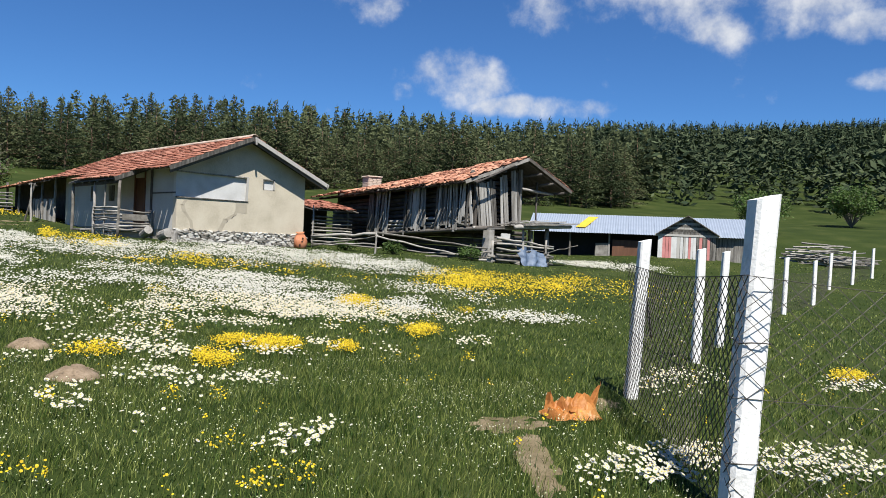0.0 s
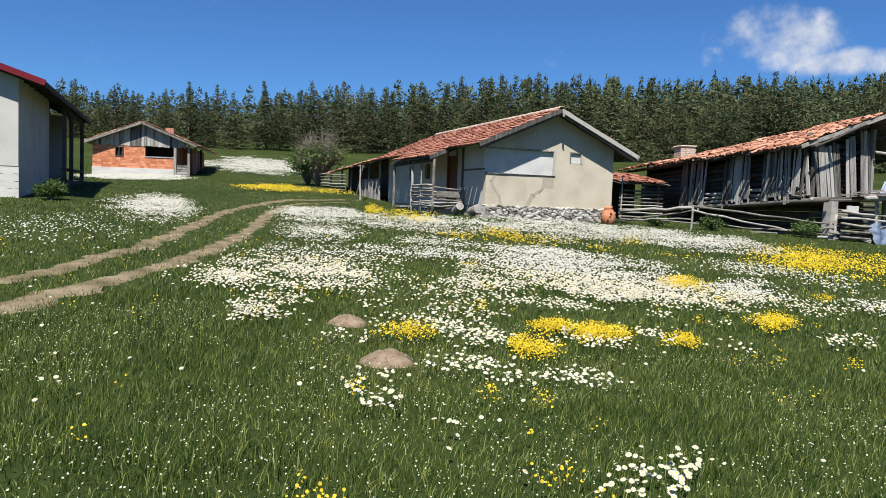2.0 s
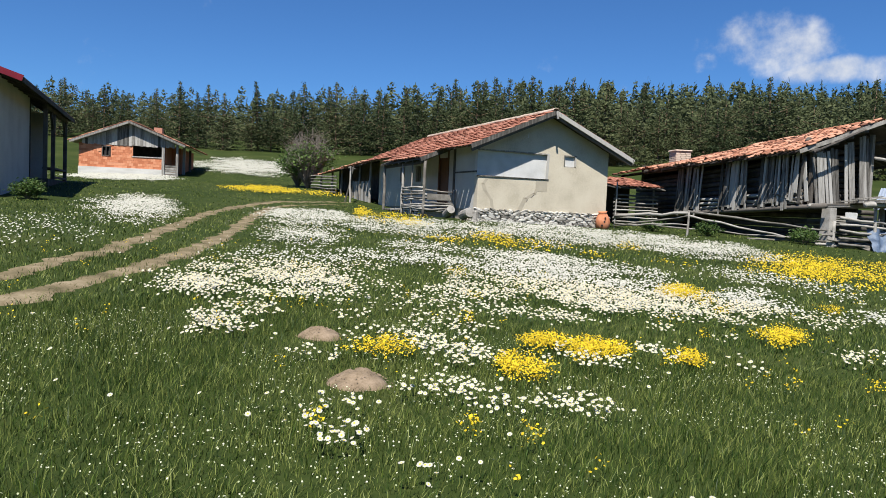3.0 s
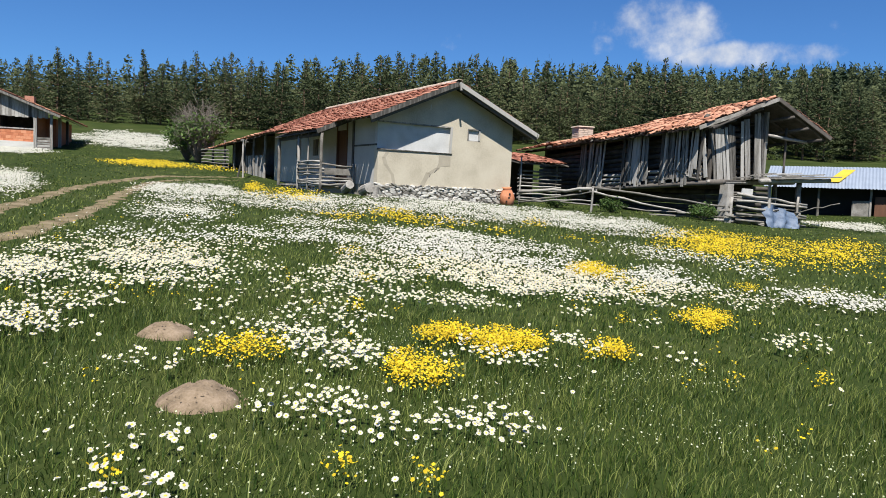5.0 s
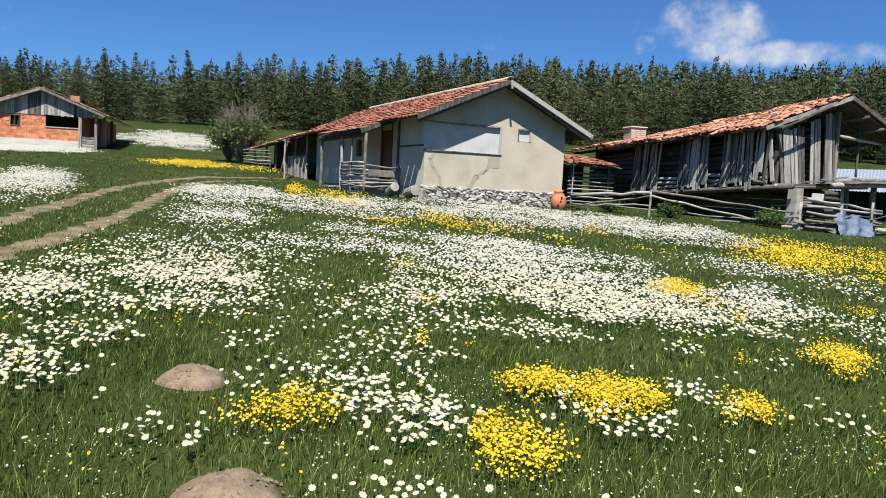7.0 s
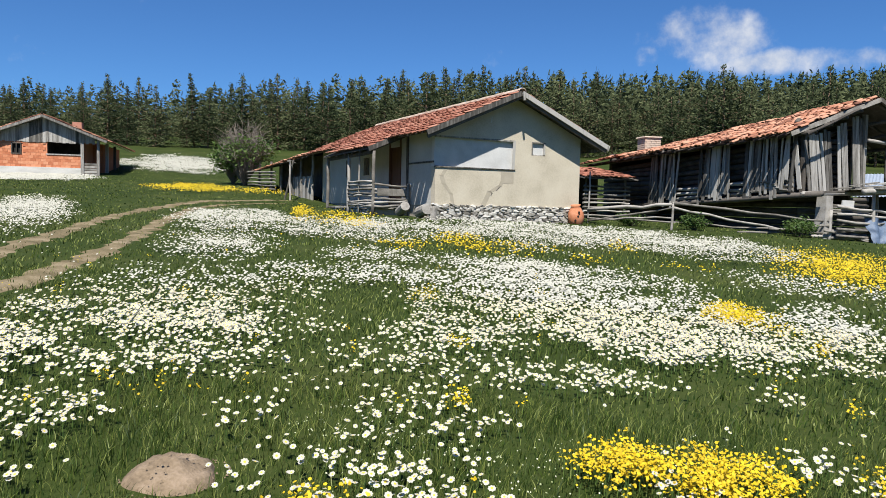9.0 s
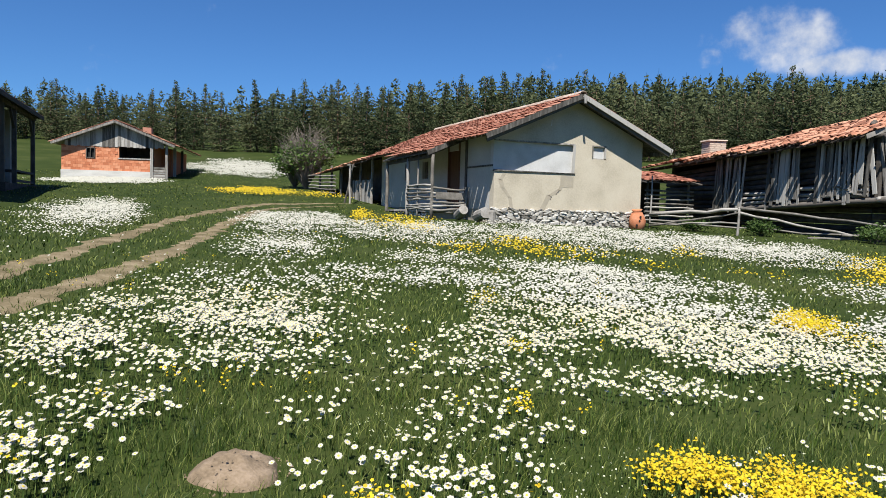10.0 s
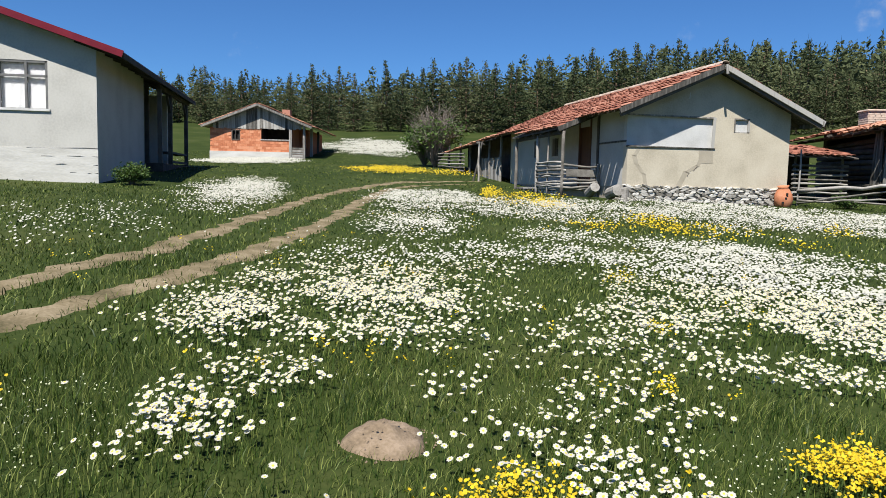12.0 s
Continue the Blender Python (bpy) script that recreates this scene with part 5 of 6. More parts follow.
def keep_off(x, y):
    """Where nothing grows: ruts, bare soil, mole hills, under the houses."""
    ok = np.ones(len(x), bool)
    near = x < -5.5
    idx = np.nonzero(near)[0]
    for s in range(0, len(idx), 20000):
        q = idx[s:s + 20000]
        d = np.hypot(x[q, None] - RUT_PTS[None, :, 0], y[q, None] - RUT_PTS[None, :, 1]).min(1)
        ok[q] &= d > 0.05 + 0.24 * np.random.default_rng(s).random(len(q))
    for cx, cy, a, b in SOIL:
        ok &= ((x - cx) / a) ** 2 + ((y - cy) / b) ** 2 > 1.25 * np.random.default_rng(3).random(len(x)) ** 0.8 - 0.18
    for cx, cy, a, b, _ in MOUNDS:
        ok &= ((x - cx) / a) ** 2 + ((y - cy) / b) ** 2 > 0.95
    for px, py, th, u0, u1, v0, v1 in ((-7.86, 30.06, 46, -4.3, 3.0, 0.6, 12.4), (3.86, 35.56, 43, -3, 2.5, -0.8, 12.3), (-23.6, 18.66, 43, -9.3, 0.6, 0, 13), (-42.65, 42.85, 33, -3.6, 3.2, 0.4, 9.6)):
        c, s = math.cos(radians(th)), math.sin(radians(th))
        u, v = (x - px) * c + (y - py) * s, -(x - px) * s + (y - py) * c
        ok &= ~((u > u0) & (u < u1) & (v > v0) & (v < v1))
    return ok


def clumpy(x, y, k):
    return np.sin(x * 3.1 * k + 2 * np.sin(y * 1.7 * k)) * np.sin(y * 2.7 * k + 1.5 * np.sin(x * 2.1 * k)) + 0.6 * np.sin(x * 7.3 * k + y * 5.1 * k) * np.sin(y * 8.1 * k - x * 4.3 * k)


def value_noise(x, y, size, seed):
    """Smooth noise from 0 to 1, with bumps of about that size in metres."""
    x, y = x / size, y / size
    i, j = np.floor(x), np.floor(y)
    u, v = x - i, y - j
    u, v = u * u * (3 - 2 * u), v * v * (3 - 2 * v)

    def corner(a, b):
        q = np.sin(a * 127.1 + b * 311.7 + seed * 17.3) * 43758.5453
        return q - np.floor(q)

    return (corner(i, j) * (1 - u) + corner(i + 1, j) * u) * (1 - v) + (corner(i, j + 1) * (1 - u) + corner(i + 1, j + 1) * u) * v


def patch_points(rng, patches, ragged=1.0, more=1.0, thin=0.5):
    """Heads in drifts: thick inside, frayed at the rim, with small bald spots."""
    xs, ys = [], []
    for cx, cy, a, b, dens in patches:
        dens *= max(thin, 1 / (1 + max(0, math.hypot(cx + 1.5, cy - 4) - 9) * 0.045))      # thinner up the slope
        dens *= 1.4 if math.hypot(cx + 1.5, cy - 4) < 5.5 else 1.0
        n = int(dens * more * math.pi * a * b * 4.0)
        t, s = rng.uniform(0, 2 * np.pi, n), np.sqrt(rng.uniform(0, 1, n)) * 1.75
        u, v = s * np.cos(t) * a, s * np.sin(t) * b
        az = math.atan2(-(cx + 1.5), cy - 3)
        x, y = cx + u * math.cos(az) - v * math.sin(az), cy + u * math.sin(az) + v * math.cos(az)
        size = min(1.2, 0.25 + 0.35 * math.sqrt(a * b))
        rim = 0.6 * value_noise(x, y, size, 1) + 0.4 * value_noise(x, y, size * 0.4, 2) - 0.5
        keep = rng.random(n) < np.clip((1.22 - s - ragged * rim) / 0.8, 0, 1)
        keep &= rng.random(n) < 0.12 + 1.5 * value_noise(x, y, size * 0.45, 3) * (0.25 + value_noise(x, y, 0.14, 4))
        xs.append(x[keep])
        ys.append(y[keep])
    return np.concatenate(xs), np.concatenate(ys)


def discs(rng, x, y, z, r, n, mat, name, label, tilt=0.28, dish=0.18, petals=False, eyes=None):
    """Flower heads as shallow dishes, toothed where they are near."""
    N = len(x)
    nx, ny = rng.normal(0.12, tilt, N), rng.normal(-0.40, tilt, N)
    nz = np.ones(N)
    L = np.sqrt(nx * nx + ny * ny + 1)
    nrm = np.c_[nx / L, ny / L, nz / L]
    a = np.cross(nrm, np.c_[np.cos(L * 99), np.sin(L * 99), np.zeros(N)])
    a /= np.linalg.norm(a, axis=1)[:, None]
    b = np.cross(nrm, a)
    c = np.c_[x, y, z]
    k = n * 2 if petals else n
    ang = np.linspace(0, 2 * np.pi, k, endpoint=False)
    rad = np.where(np.arange(k) % 2 == 0, 1.0, 0.80) if petals else np.ones(k)
    rim = c[:, None] + (a[:, None] * (np.cos(ang) * rad)[None, :, None] + b[:, None] * (np.sin(ang) * rad)[None, :, None]) * r[:, None, None] + nrm[:, None] * (dish * r * rng.uniform(-1, 1, N))[:, None, None]
    v = np.concatenate([c[:, None], rim], 1).reshape(-1, 3)
    base = (np.arange(N) * (k + 1))[:, None]
    i = np.arange(k)
    tri = np.stack([np.broadcast_to(base, (N, k)), base + 1 + i, base + 1 + (i + 1) % k], 2).reshape(-1, 3)
    me = tri_mesh(name, v, tri, mat)
    if eyes:
        ev = c + nrm * (r * 0.16)[:, None]
        m = 5
        ea = np.linspace(0, 2 * np.pi, m, endpoint=False)
        er = c[:, None] + nrm[:, None] * (r * 0.05)[:, None, None] + (a[:, None] * np.cos(ea)[None, :, None] + b[:, None] * np.sin(ea)[None, :, None]) * (r * 0.34)[:, None, None]
        v2 = np.concatenate([ev[:, None], er], 1).reshape(-1, 3)
        base = (np.arange(N) * (m + 1))[:, None]
        i = np.arange(m)
        tri2 = np.stack([np.broadcast_to(base, (N, m)), base + 1 + i, base + 1 + (i + 1) % m], 2).reshape(-1, 3)
        eye = new("daisy_centres", tri_mesh("daisy_centres", v2, tri2, M_EYE))
        ob = new(name, me)
        eye.parent = ob
        tagged(eye, "yellow daisy centres", kind="stuff")
        return tagged(ob, label, "flowers", kind="stuff")
    return tagged(new(name, me), label, "flowers", kind="stuff")


def tri_mesh(name, v, tri, mat):
    me = bpy.data.meshes.new(name)
    me.vertices.add(len(v))
    me.vertices.foreach_set("co", np.asarray(v, np.float32).ravel())
    me.loops.add(len(tri) * 3)
    me.loops.foreach_set("vertex_index", np.asarray(tri, np.int32).ravel())
    me.polygons.add(len(tri))
    me.polygons.foreach_set("loop_start", np.arange(0, len(tri) * 3, 3, dtype=np.int32))
    me.update(calc_edges=True)
    me.materials.append(mat)
    return me


def blades(rng, x, y, h, w, name, label, mat, lean=0.45, category="grass"):
    """Bent, tapering blades: two quads' worth of strip and a tip."""
    N = len(x)
    z = land(x, y) - 0.01
    t = rng.uniform(0, 2 * np.pi, N)
    bx, by = rng.normal(0.12, lean, N) * h, rng.normal(0, lean, N) * h
    c, s = np.cos(t) * w / 2, np.sin(t) * w / 2
    p = np.zeros((N, 5, 3))
    p[:, 0] = np.c_[x - c, y - s, z]
    p[:, 1] = np.c_[x + c, y + s, z]
    p[:, 2] = np.c_[x - c * 0.75 + bx * 0.3, y - s * 0.75 + by * 0.3, z + h * 0.55]
    p[:, 3] = np.c_[x + c * 0.75 + bx * 0.3, y + s * 0.75 + by * 0.3, z + h * 0.55]
    p[:, 4] = np.c_[x + bx, y + by, z + h * rng.uniform(0.85, 1.0, N)]
    base = np.arange(N)[:, None] * 5
    tri = np.stack([base + np.array(q) for q in ((0, 1, 3), (0, 3, 2), (2, 3, 4))], 1).reshape(-1, 3)
    return tagged(new(name, tri_mesh(name, p.reshape(-1, 3), tri, mat)), label, category, kind="stuff")


def path_far(x, y):
    """Distance from the line walked."""
    ax, ay, bx, by = 0.0, 0.0, -2.5, 5.5
    t = np.clip(((x - ax) * (bx - ax) + (y - ay) * (by - ay)) / ((bx - ax) ** 2 + (by - ay) ** 2), 0, 1)
    return np.hypot(x - ax - t * (bx - ax), y - ay - t * (by - ay))


def grow():
    rng = np.random.default_rng(11)

    def field(n, x0, x1, y0, y1, lo, hi):
        x, y = rng.uniform(x0, x1, n), rng.uniform(y0, y1, n)
        d = path_far(x, y)
        ok = (d >= lo) & (d < hi) & (y > 0.4 - 0.2 * x) & (x < 1.5 + 0.75 * y) & (y > -0.25 * x - 1.5)
        x, y = x[ok], y[ok]
        ok = keep_off(x, y)
        return x[ok], y[ok]

    x, y = field(350000, -8, 7, 1, 12, 0, 5.2)
    h = rng.uniform(0.03, 0.115, len(x)) * (0.6 + 0.8 * value_noise(x, y, 0.5, 6))
    blades(rng, x, y, h, rng.uniform(0.0025, 0.0065, len(x)), "grass", "fresh green meadow grass", M_GRASS, 0.38)
    x, y = field(250000, -16, 12, 1, 18, 5.2, 11)
    h = rng.uniform(0.03, 0.09, len(x)) * (0.6 + 0.8 * value_noise(x, y, 0.6, 6))
    blades(rng, x, y, h, rng.uniform(0.006, 0.013, len(x)), "grass", "fresh green meadow grass", M_GRASS, 0.4)
    x, y = field(200000, -32, 30, 2, 32, 11, 24)
    h = rng.uniform(0.03, 0.09, len(x)) * (0.65 + 0.8 * value_noise(x, y, 0.8, 6))
    blades(rng, x, y, h, rng.uniform(0.010, 0.024, len(x)), "grass", "meadow grass further up the slope", M_GRASS)
    x, y = field(110000, -62, 45, 8, 66, 24, 62)
    h = rng.uniform(0.03, 0.08, len(x))
    blades(rng, x, y, h, rng.uniform(0.025, 0.06, len(x)), "grass", "meadow grass near the houses", M_GRASS)
    # pale seed heads and tiny blossoms low in the near grass
    x, y = field(26000, -7, 6, 1, 11, 0, 4.5)
    ok = value_noise(x, y, 0.7, 8) > 0.42
    x, y = x[ok], y[ok]
    discs(rng, x, y, land(x, y) + rng.uniform(0.04, 0.11, len(x)), rng.uniform(0.003, 0.0065, len(x)), 5, M_SEED, "seed_heads", "tiny pale seed heads scattered in the grass", tilt=0.6)

    # white daisies
    x, y = patch_points(rng, WHITE, 1.0, 2.15, 0.8)
    k = 2600
    sx, sy = rng.uniform(-14, 9, k), rng.uniform(3, 26, k)
    ok = clumpy(sx, sy, 0.6) > 0.35
    x, y = np.r_[x, sx[ok]], np.r_[y, sy[ok]]
    ok = keep_off(x, y)
    x, y = x[ok], y[ok]
    d = path_far(x, y)
    up = rng.uniform(0.08, 0.16, len(x))
    z = land(x, y) + up
    near = d < 9
    discs(rng, x[near], y[near], z[near], rng.uniform(0.013, 0.021, near.sum()), 8, M_PETAL, "daisies", "white daisies in bloom in thick drifts", petals=True, eyes=True)
    blades(rng, x[near], y[near], up[near] + 0.01, np.full(near.sum(), 0.004), "flower_stems", "thin green daisy stems", M_STEM, 0.02, "stems")
    far = ~near
    discs(rng, x[far], y[far], z[far], rng.uniform(0.014, 0.022, far.sum()) * (1 + np.clip(d[far] - 18, 0, 40) * 0.03), 5, M_PETAL, "daisies", "drifts of white daisies across the meadow")
    # yellow blossom: several small heads to a stem
    x, y = patch_points(rng, YELLOW, 0.9, 1.2, 0.13)
    k = 1300
    sx, sy = rng.uniform(-12, 8, k), rng.uniform(2.5, 24, k)
    ok = clumpy(sx + 3, sy, 0.7) > 0.4
    x, y = np.r_[x, sx[ok]], np.r_[y, sy[ok]]
    ok = keep_off(x, y)
    x, y = x[ok], y[ok]
    d = path_far(x, y)
    m = np.where(d < 12, 7, 1)
    x2, y2, d2 = np.repeat(x, m), np.repeat(y, m), np.repeat(d, m)
    x2, y2 = x2 + rng.normal(0, 0.028, len(x2)), y2 + rng.normal(0, 0.028, len(x2))
    z2 = land(x2, y2) + rng.uniform(0.07, 0.18, len(x2))
    discs(rng, x2, y2, z2, np.where(d2 < 12, rng.uniform(0.006, 0.011, len(x2)), rng.uniform(0.013, 0.023, len(x2)) * (1 + np.clip(d2 - 18, 0, 40) * 0.03)), 5, M_YELLOW, "yellow_flowers", "bright yellow blossom in tight clumps", tilt=0.6)
    near = d < 7
    blades(rng, x[near], y[near], rng.uniform(0.10, 0.16, near.sum()), np.full(near.sum(), 0.006), "flower_stems", "leafy stems of yellow flowers", M_STEM, 0.1, "stems")


grow()

# ---- the paddock fence ----
def fence_post(x, y, h=1.75, w=0.15, lean=(0.0, 0.0)):
    z = land(x, y)
    m = Mesh()
    rings = []
    for k in range(8):
        f = k / 7
        s = w / 2 * (1 - 0.10 * f) * (1 + random.uniform(-0.04, 0.04))
        c = s * 0.72
        start = len(m.v)
        q = -0.3 + (h + 0.3) * f
        for a, b in ((s, c), (c, s), (-c, s), (-s, c), (-s, -c), (-c, -s), (c, -s), (s, -c)):
            m.v.append((a + lean[0] * q, b + lean[1] * q, q + (a * 0.25 if k == 7 else 0)))
        rings.append(start)
    for a, b in zip(rings, rings[1:]):
        for k in range(8):
            m.f.append((a + k, a + (k + 1) % 8, b + (k + 1) % 8, b + k))
    m.f.append(tuple(rings[-1] + k for k in range(8)))
    ob = part("fence_post", m, M_CONCRETE)
    ob.matrix_basis = pose(x, y, z, 0, 0, random.uniform(-8, 8))
    return tagged(ob, "whitewashed square fence post set in the meadow", "fence post", "fence posts")


POSTS = [(1.77, 4.32, 1.90, 0.165), (2.10, 8.0, 1.72, 0.13), (3.86, 11.1, 1.72, 0.13), (5.0, 13.2, 1.72, 0.13), (6.7, 16.2, 1.7, 0.13), (8.5, 19.2, 1.7, 0.13),
         (10.4, 22.4, 1.72, 0.13), (14.3, 28.4, 1.72, 0.14), (18.4, 35.1, 1.72, 0.14), (21.1, 38.0, 1.75, 0.14), (25.0, 43.0, 1.75, 0.15), (5.2, 4.9, 1.7, 0.15)]
for px, py, ph, pw in POSTS:
    fence_post(px, py, ph, pw, (0.055 if py < 4.5 else 0.045 if py < 8.5 else random.uniform(0.01, 0.035), random.uniform(-0.01, 0.01)))


def wire_net(a, b, height, cell, thick, label, sag=0.04, chain=True):
    """Wire netting between two posts, as thin crossing wires with real thickness."""
    ax, ay = a
    bx, by = b
    L = math.hypot(bx - ax, by - ay)
    n = int(L / cell)
    m = Mesh()
    rows = int(height / (cell * 0.8))

    def at(s, q):
        x, y = ax + (bx - ax) * s, ay + (by - ay) * s
        off = 0.03 * math.sin(s * 9 + q * 3)
        d = -sag * math.sin(math.pi * s)
        return Vector((x - (by - ay) / L * off, y + (bx - ax) / L * off, land(x, y, False) + 0.03 + q * (1 + d)))

    def wire(p, q):
        k = (q - p).normalized()
        s = Vector((0, 0, 1)) if abs(k.z) < 0.9 else Vector((1, 0, 0))
        u = k.cross(s).normalized() * thick
        w = k.cross(u).normalized() * thick
        i = len(m.v)
        for c in (p, q):
            m.v.extend([tuple(c + u), tuple(c - u * 0.5 + w * 0.87), tuple(c - u * 0.5 - w * 0.87)])
        m.f.extend([(i, i + 1, i + 4, i + 3), (i + 1, i + 2, i + 5, i + 4), (i + 2, i, i + 3, i + 5)])

    for i in range(n):
        for r in range(rows):
            q0, q1 = height * r / rows, height * (r + 1) / rows
            s0, s1 = i / n, (i + 1) / n
            if (i + r) % 2:
                wire(at(s0, q0), at(s1, q1))
            else:
                wire(at(s1, q0), at(s0, q1))
    for q in (0.02, height * 0.5, height):
        for i in range(12):
            wire(at(i / 12, q), at((i + 1) / 12, q))
    ob = part("wire_netting", m, M_WIRE)
    return tagged(ob, label, "wire netting", "paddock netting", "stuff")


wire_net((1.72, 4.22), (2.02, 8.0), 1.42, 0.06, 0.0034, "rusty chain link netting between white posts")
wire_net((1.70, 4.21), (5.2, 4.78), 1.42, 0.085, 0.0026, "rusty chain link netting along the paddock")
for p, q in zip(POSTS[1:10], POSTS[2:11]):
    wire_net(p[:2], q[:2], 1.25, 0.17, 0.003, "thin wire netting running down the meadow")
for q in (0.35, 1.05):
    m = Mesh().pole([(0.105 * math.cos(t) + 0.055 * q, 0.105 * math.sin(t), q + 0.01 * math.sin(3 * t)) for t in np.linspace(0.4, 6.68, 9)], [0.004] * 9, 4, 0, False)
    ob = part("wire_tie", m, M_WIRE)
    ob.matrix_basis = pose(1.77, 4.32, land(1.77, 4.32))
    tagged(ob, "wire tie wound round the white post", "wire", "wire ties")
m = Mesh().crooked((0.05, 0.03, 1.45), (0.50, 1.1, 0.55), 0.022, 0.018, 0.03)
ob = part("brace_pole", m, M_DARKWOOD, smooth=True)
ob.matrix_basis = pose(2.10, 8.0, land(2.1, 8.0))
tagged(ob, "dark sloping stay leaning against the white post", "pole")


def sack():
    """A torn plastic sack, crumpled on the ground with two flaps standing up."""
    m = Mesh()
    n, k = 22, 14
    for i in range(n):
        for j in range(k):
            u, v = i / (n - 1) - 0.5, j / (k - 1) - 0.5
            ridge = 1 - abs(2 * noise.noise((u * 2.6 + 4, v * 3.2, 2)))
            q = (0.06 + 0.17 * ridge ** 2) * (1 - (2 * u) ** 4) * (1 - (2 * v) ** 2) + 0.03 * noise.noise((u * 9, v * 8, 7))
            m.v.append((u * 0.50 + 0.09 * noise.noise((u * 4, v * 4, 11)), v * 0.34 + 0.10 * noise.noise((u * 4, v * 4, 15)), max(q, 0.0)))
    m.f += [(i * k + j, (i + 1) * k + j, (i + 1) * k + j + 1, i * k + j + 1) for i in range(n - 1) for j in range(k - 1)]
    ob = part("plastic_sack", m, M_BAG)
    ob.matrix_basis = pose(1.24, 6.80, land(1.24, 6.80) + 0.02, 0, 0, 14)
    tagged(ob, "crumpled orange plastic sack lying in the grass", "sack")
    for x, y, w, h, lean in ((0.20, 0.02, 0.15, 0.27, 0.10), (-0.17, 0.05, 0.13, 0.20, -0.02)):
        f = Mesh()
        for i in range(6):
            for j in range(6):
                u, v = i / 5, j / 5
                c = (u - 0.5) * w * (1 - 0.75 * v)
                f.v.append((x + c + lean * v, y + 0.10 * abs(u - 0.5) + 0.02 * noise.noise((u * 5, v * 5, x * 9)), 0.02 + h * v * (0.9 + 0.2 * u)))
        f.f += [(i * 6 + j, (i + 1) * 6 + j, (i + 1) * 6 + j + 1, i * 6 + j + 1) for i in range(5) for j in range(5)]
        part("flap", f, M_BAG, ob)


sack()


def clay_jar():
    m = Mesh()
    prof = [(0.20, 0), (0.27, 0.12), (0.30, 0.30), (0.27, 0.46), (0.20, 0.60), (0.15, 0.68), (0.19, 0.74), (0.17, 0.74), (0.12, 0.66)]
    n = 18
    for r, z in prof:
        for k in range(n):
            t = 2 * math.pi * k / n
            s = r * (1 + 0.05 * noise.noise((math.cos(t) * 2, math.sin(t) * 2, z * 3)))
            m.v.append((s * math.cos(t), s * math.sin(t), z))
    for i in range(len(prof) - 1):
        for k in range(n):
            m.f.append((i * n + k, i * n + (k + 1) % n, (i + 1) * n + (k + 1) % n, (i + 1) * n + k))
    ob = part("clay_jar", m, M_CLAY, smooth=True)
    x, y = -6.25, 32.25
    ob.matrix_basis = pose(x, y, land(x, y) - 0.03, 6, -5, 20)
    tagged(ob, "chipped terracotta jar beside the cream house", "jar")
    # near-black plugs on the surface paint the shade of three holes
    for hx, hz in ((0.06, 0.50), (0.02, 0.36), (-0.08, 0.22)):
        h = Mesh().pole([(hx, -0.305, hz), (hx, -0.255, hz)], [0.035, 0.035], 8)
        part("hole_shade", h, M_INNER_SHADE, ob)


clay_jar()


def rail_fence():
    """Loose poles that close the gap in front of the barn."""
    f = thing("pole_fence", "rough grey pole fence sagging before the barn", "fence", pose(0, 0, 0))
    spots = [(-6.0, 33.4), (-2.95, 31.6), (2.2, 33.6), (4.9, 35.6)]
    g = [land(*s) for s in spots]
    for (x, y), z, h, r in zip(spots, g, (1.95, 0.95, 1.0, 1.3), (0.035, 0.05, 0.07, 0.06)):
        part("post", Mesh().crooked((x, y, z - 0.2), (x + 0.03, y, z + h), r, r * 0.8, 0.02), M_WOODH, f, smooth=True)
    P = lambda i, h: (spots[i][0], spots[i][1], g[i] + h)
    for a, b, r in ((P(0, 0.52), P(1, 0.86), 0.07), (P(0, 0.2), P(1, 0.4), 0.04), (P(0, 0.1), P(1, 0.75), 0.04), (P(1, 0.92), P(2, 0.62), 0.045), (P(1, 0.78), (0.6, 32.8, g[1] + 0.1), 0.045), ((0.2, 32.6, g[1] + 0.12), P(2, 0.45), 0.05),
                    ((-5.2, 33.0, g[0] + 0.25), (1.2, 33.0, g[1] + 0.05), 0.035), ((-0.8, 32.3, g[1] - 0.02), P(2, 0.2), 0.04), (P(2, 0.55), P(3, 0.75), 0.06), (P(2, 0.3), P(3, 0.35), 0.05), (P(2, 0.05), P(3, 0.5), 0.05), ((1.6, 33.2, g[2] + 0.1), (4.6, 35.2, g[3] + 0.1), 0.05),
                    ((2.0, 33.3, g[2] + 0.3), (4.2, 35.0, g[3] - 0.02), 0.045), ((4.6, 35.4, g[3] + 0.6), (6.5, 35.8, g[3] + 1.1), 0.025)):
        part("pole", Mesh().crooked(a, b, r, r * 0.75, 0.05, 6, 7), M_WOODH, f, smooth=True)


rail_fence()


def tarp():
    m = Mesh()
    n, k = 22, 16
    for i in range(n):
        for j in range(k):
            u, v = i / (n - 1), j / (k - 1)
            fold = 0.10 * math.sin(u * 15 + 3 * v) + 0.07 * noise.noise((u * 5, v * 5, 4))
            m.v.append((u * 1.6 - 0.8 + 0.1 * noise.noise((u * 3, v * 4, 9)), fold + 0.35 * (1 - v), v * (0.62 + 0.4 * u) + 0.05 * noise.noise((u * 6, 2, 1))))
    m.f += [(i * k + j, (i + 1) * k + j, (i + 1) * k + j + 1, i * k + j + 1) for i in range(n - 1) for j in range(k - 1)]
    ob = part("tarpaulin", m, M_TARP, smooth=True)
    ob.matrix_basis = pose(4.1, 34.95, land(4.1, 34.95) - 0.02, 0, 0, 215)
    tagged(ob, "faded blue tarpaulin draped over the pen rails", "tarpaulin")


tarp()


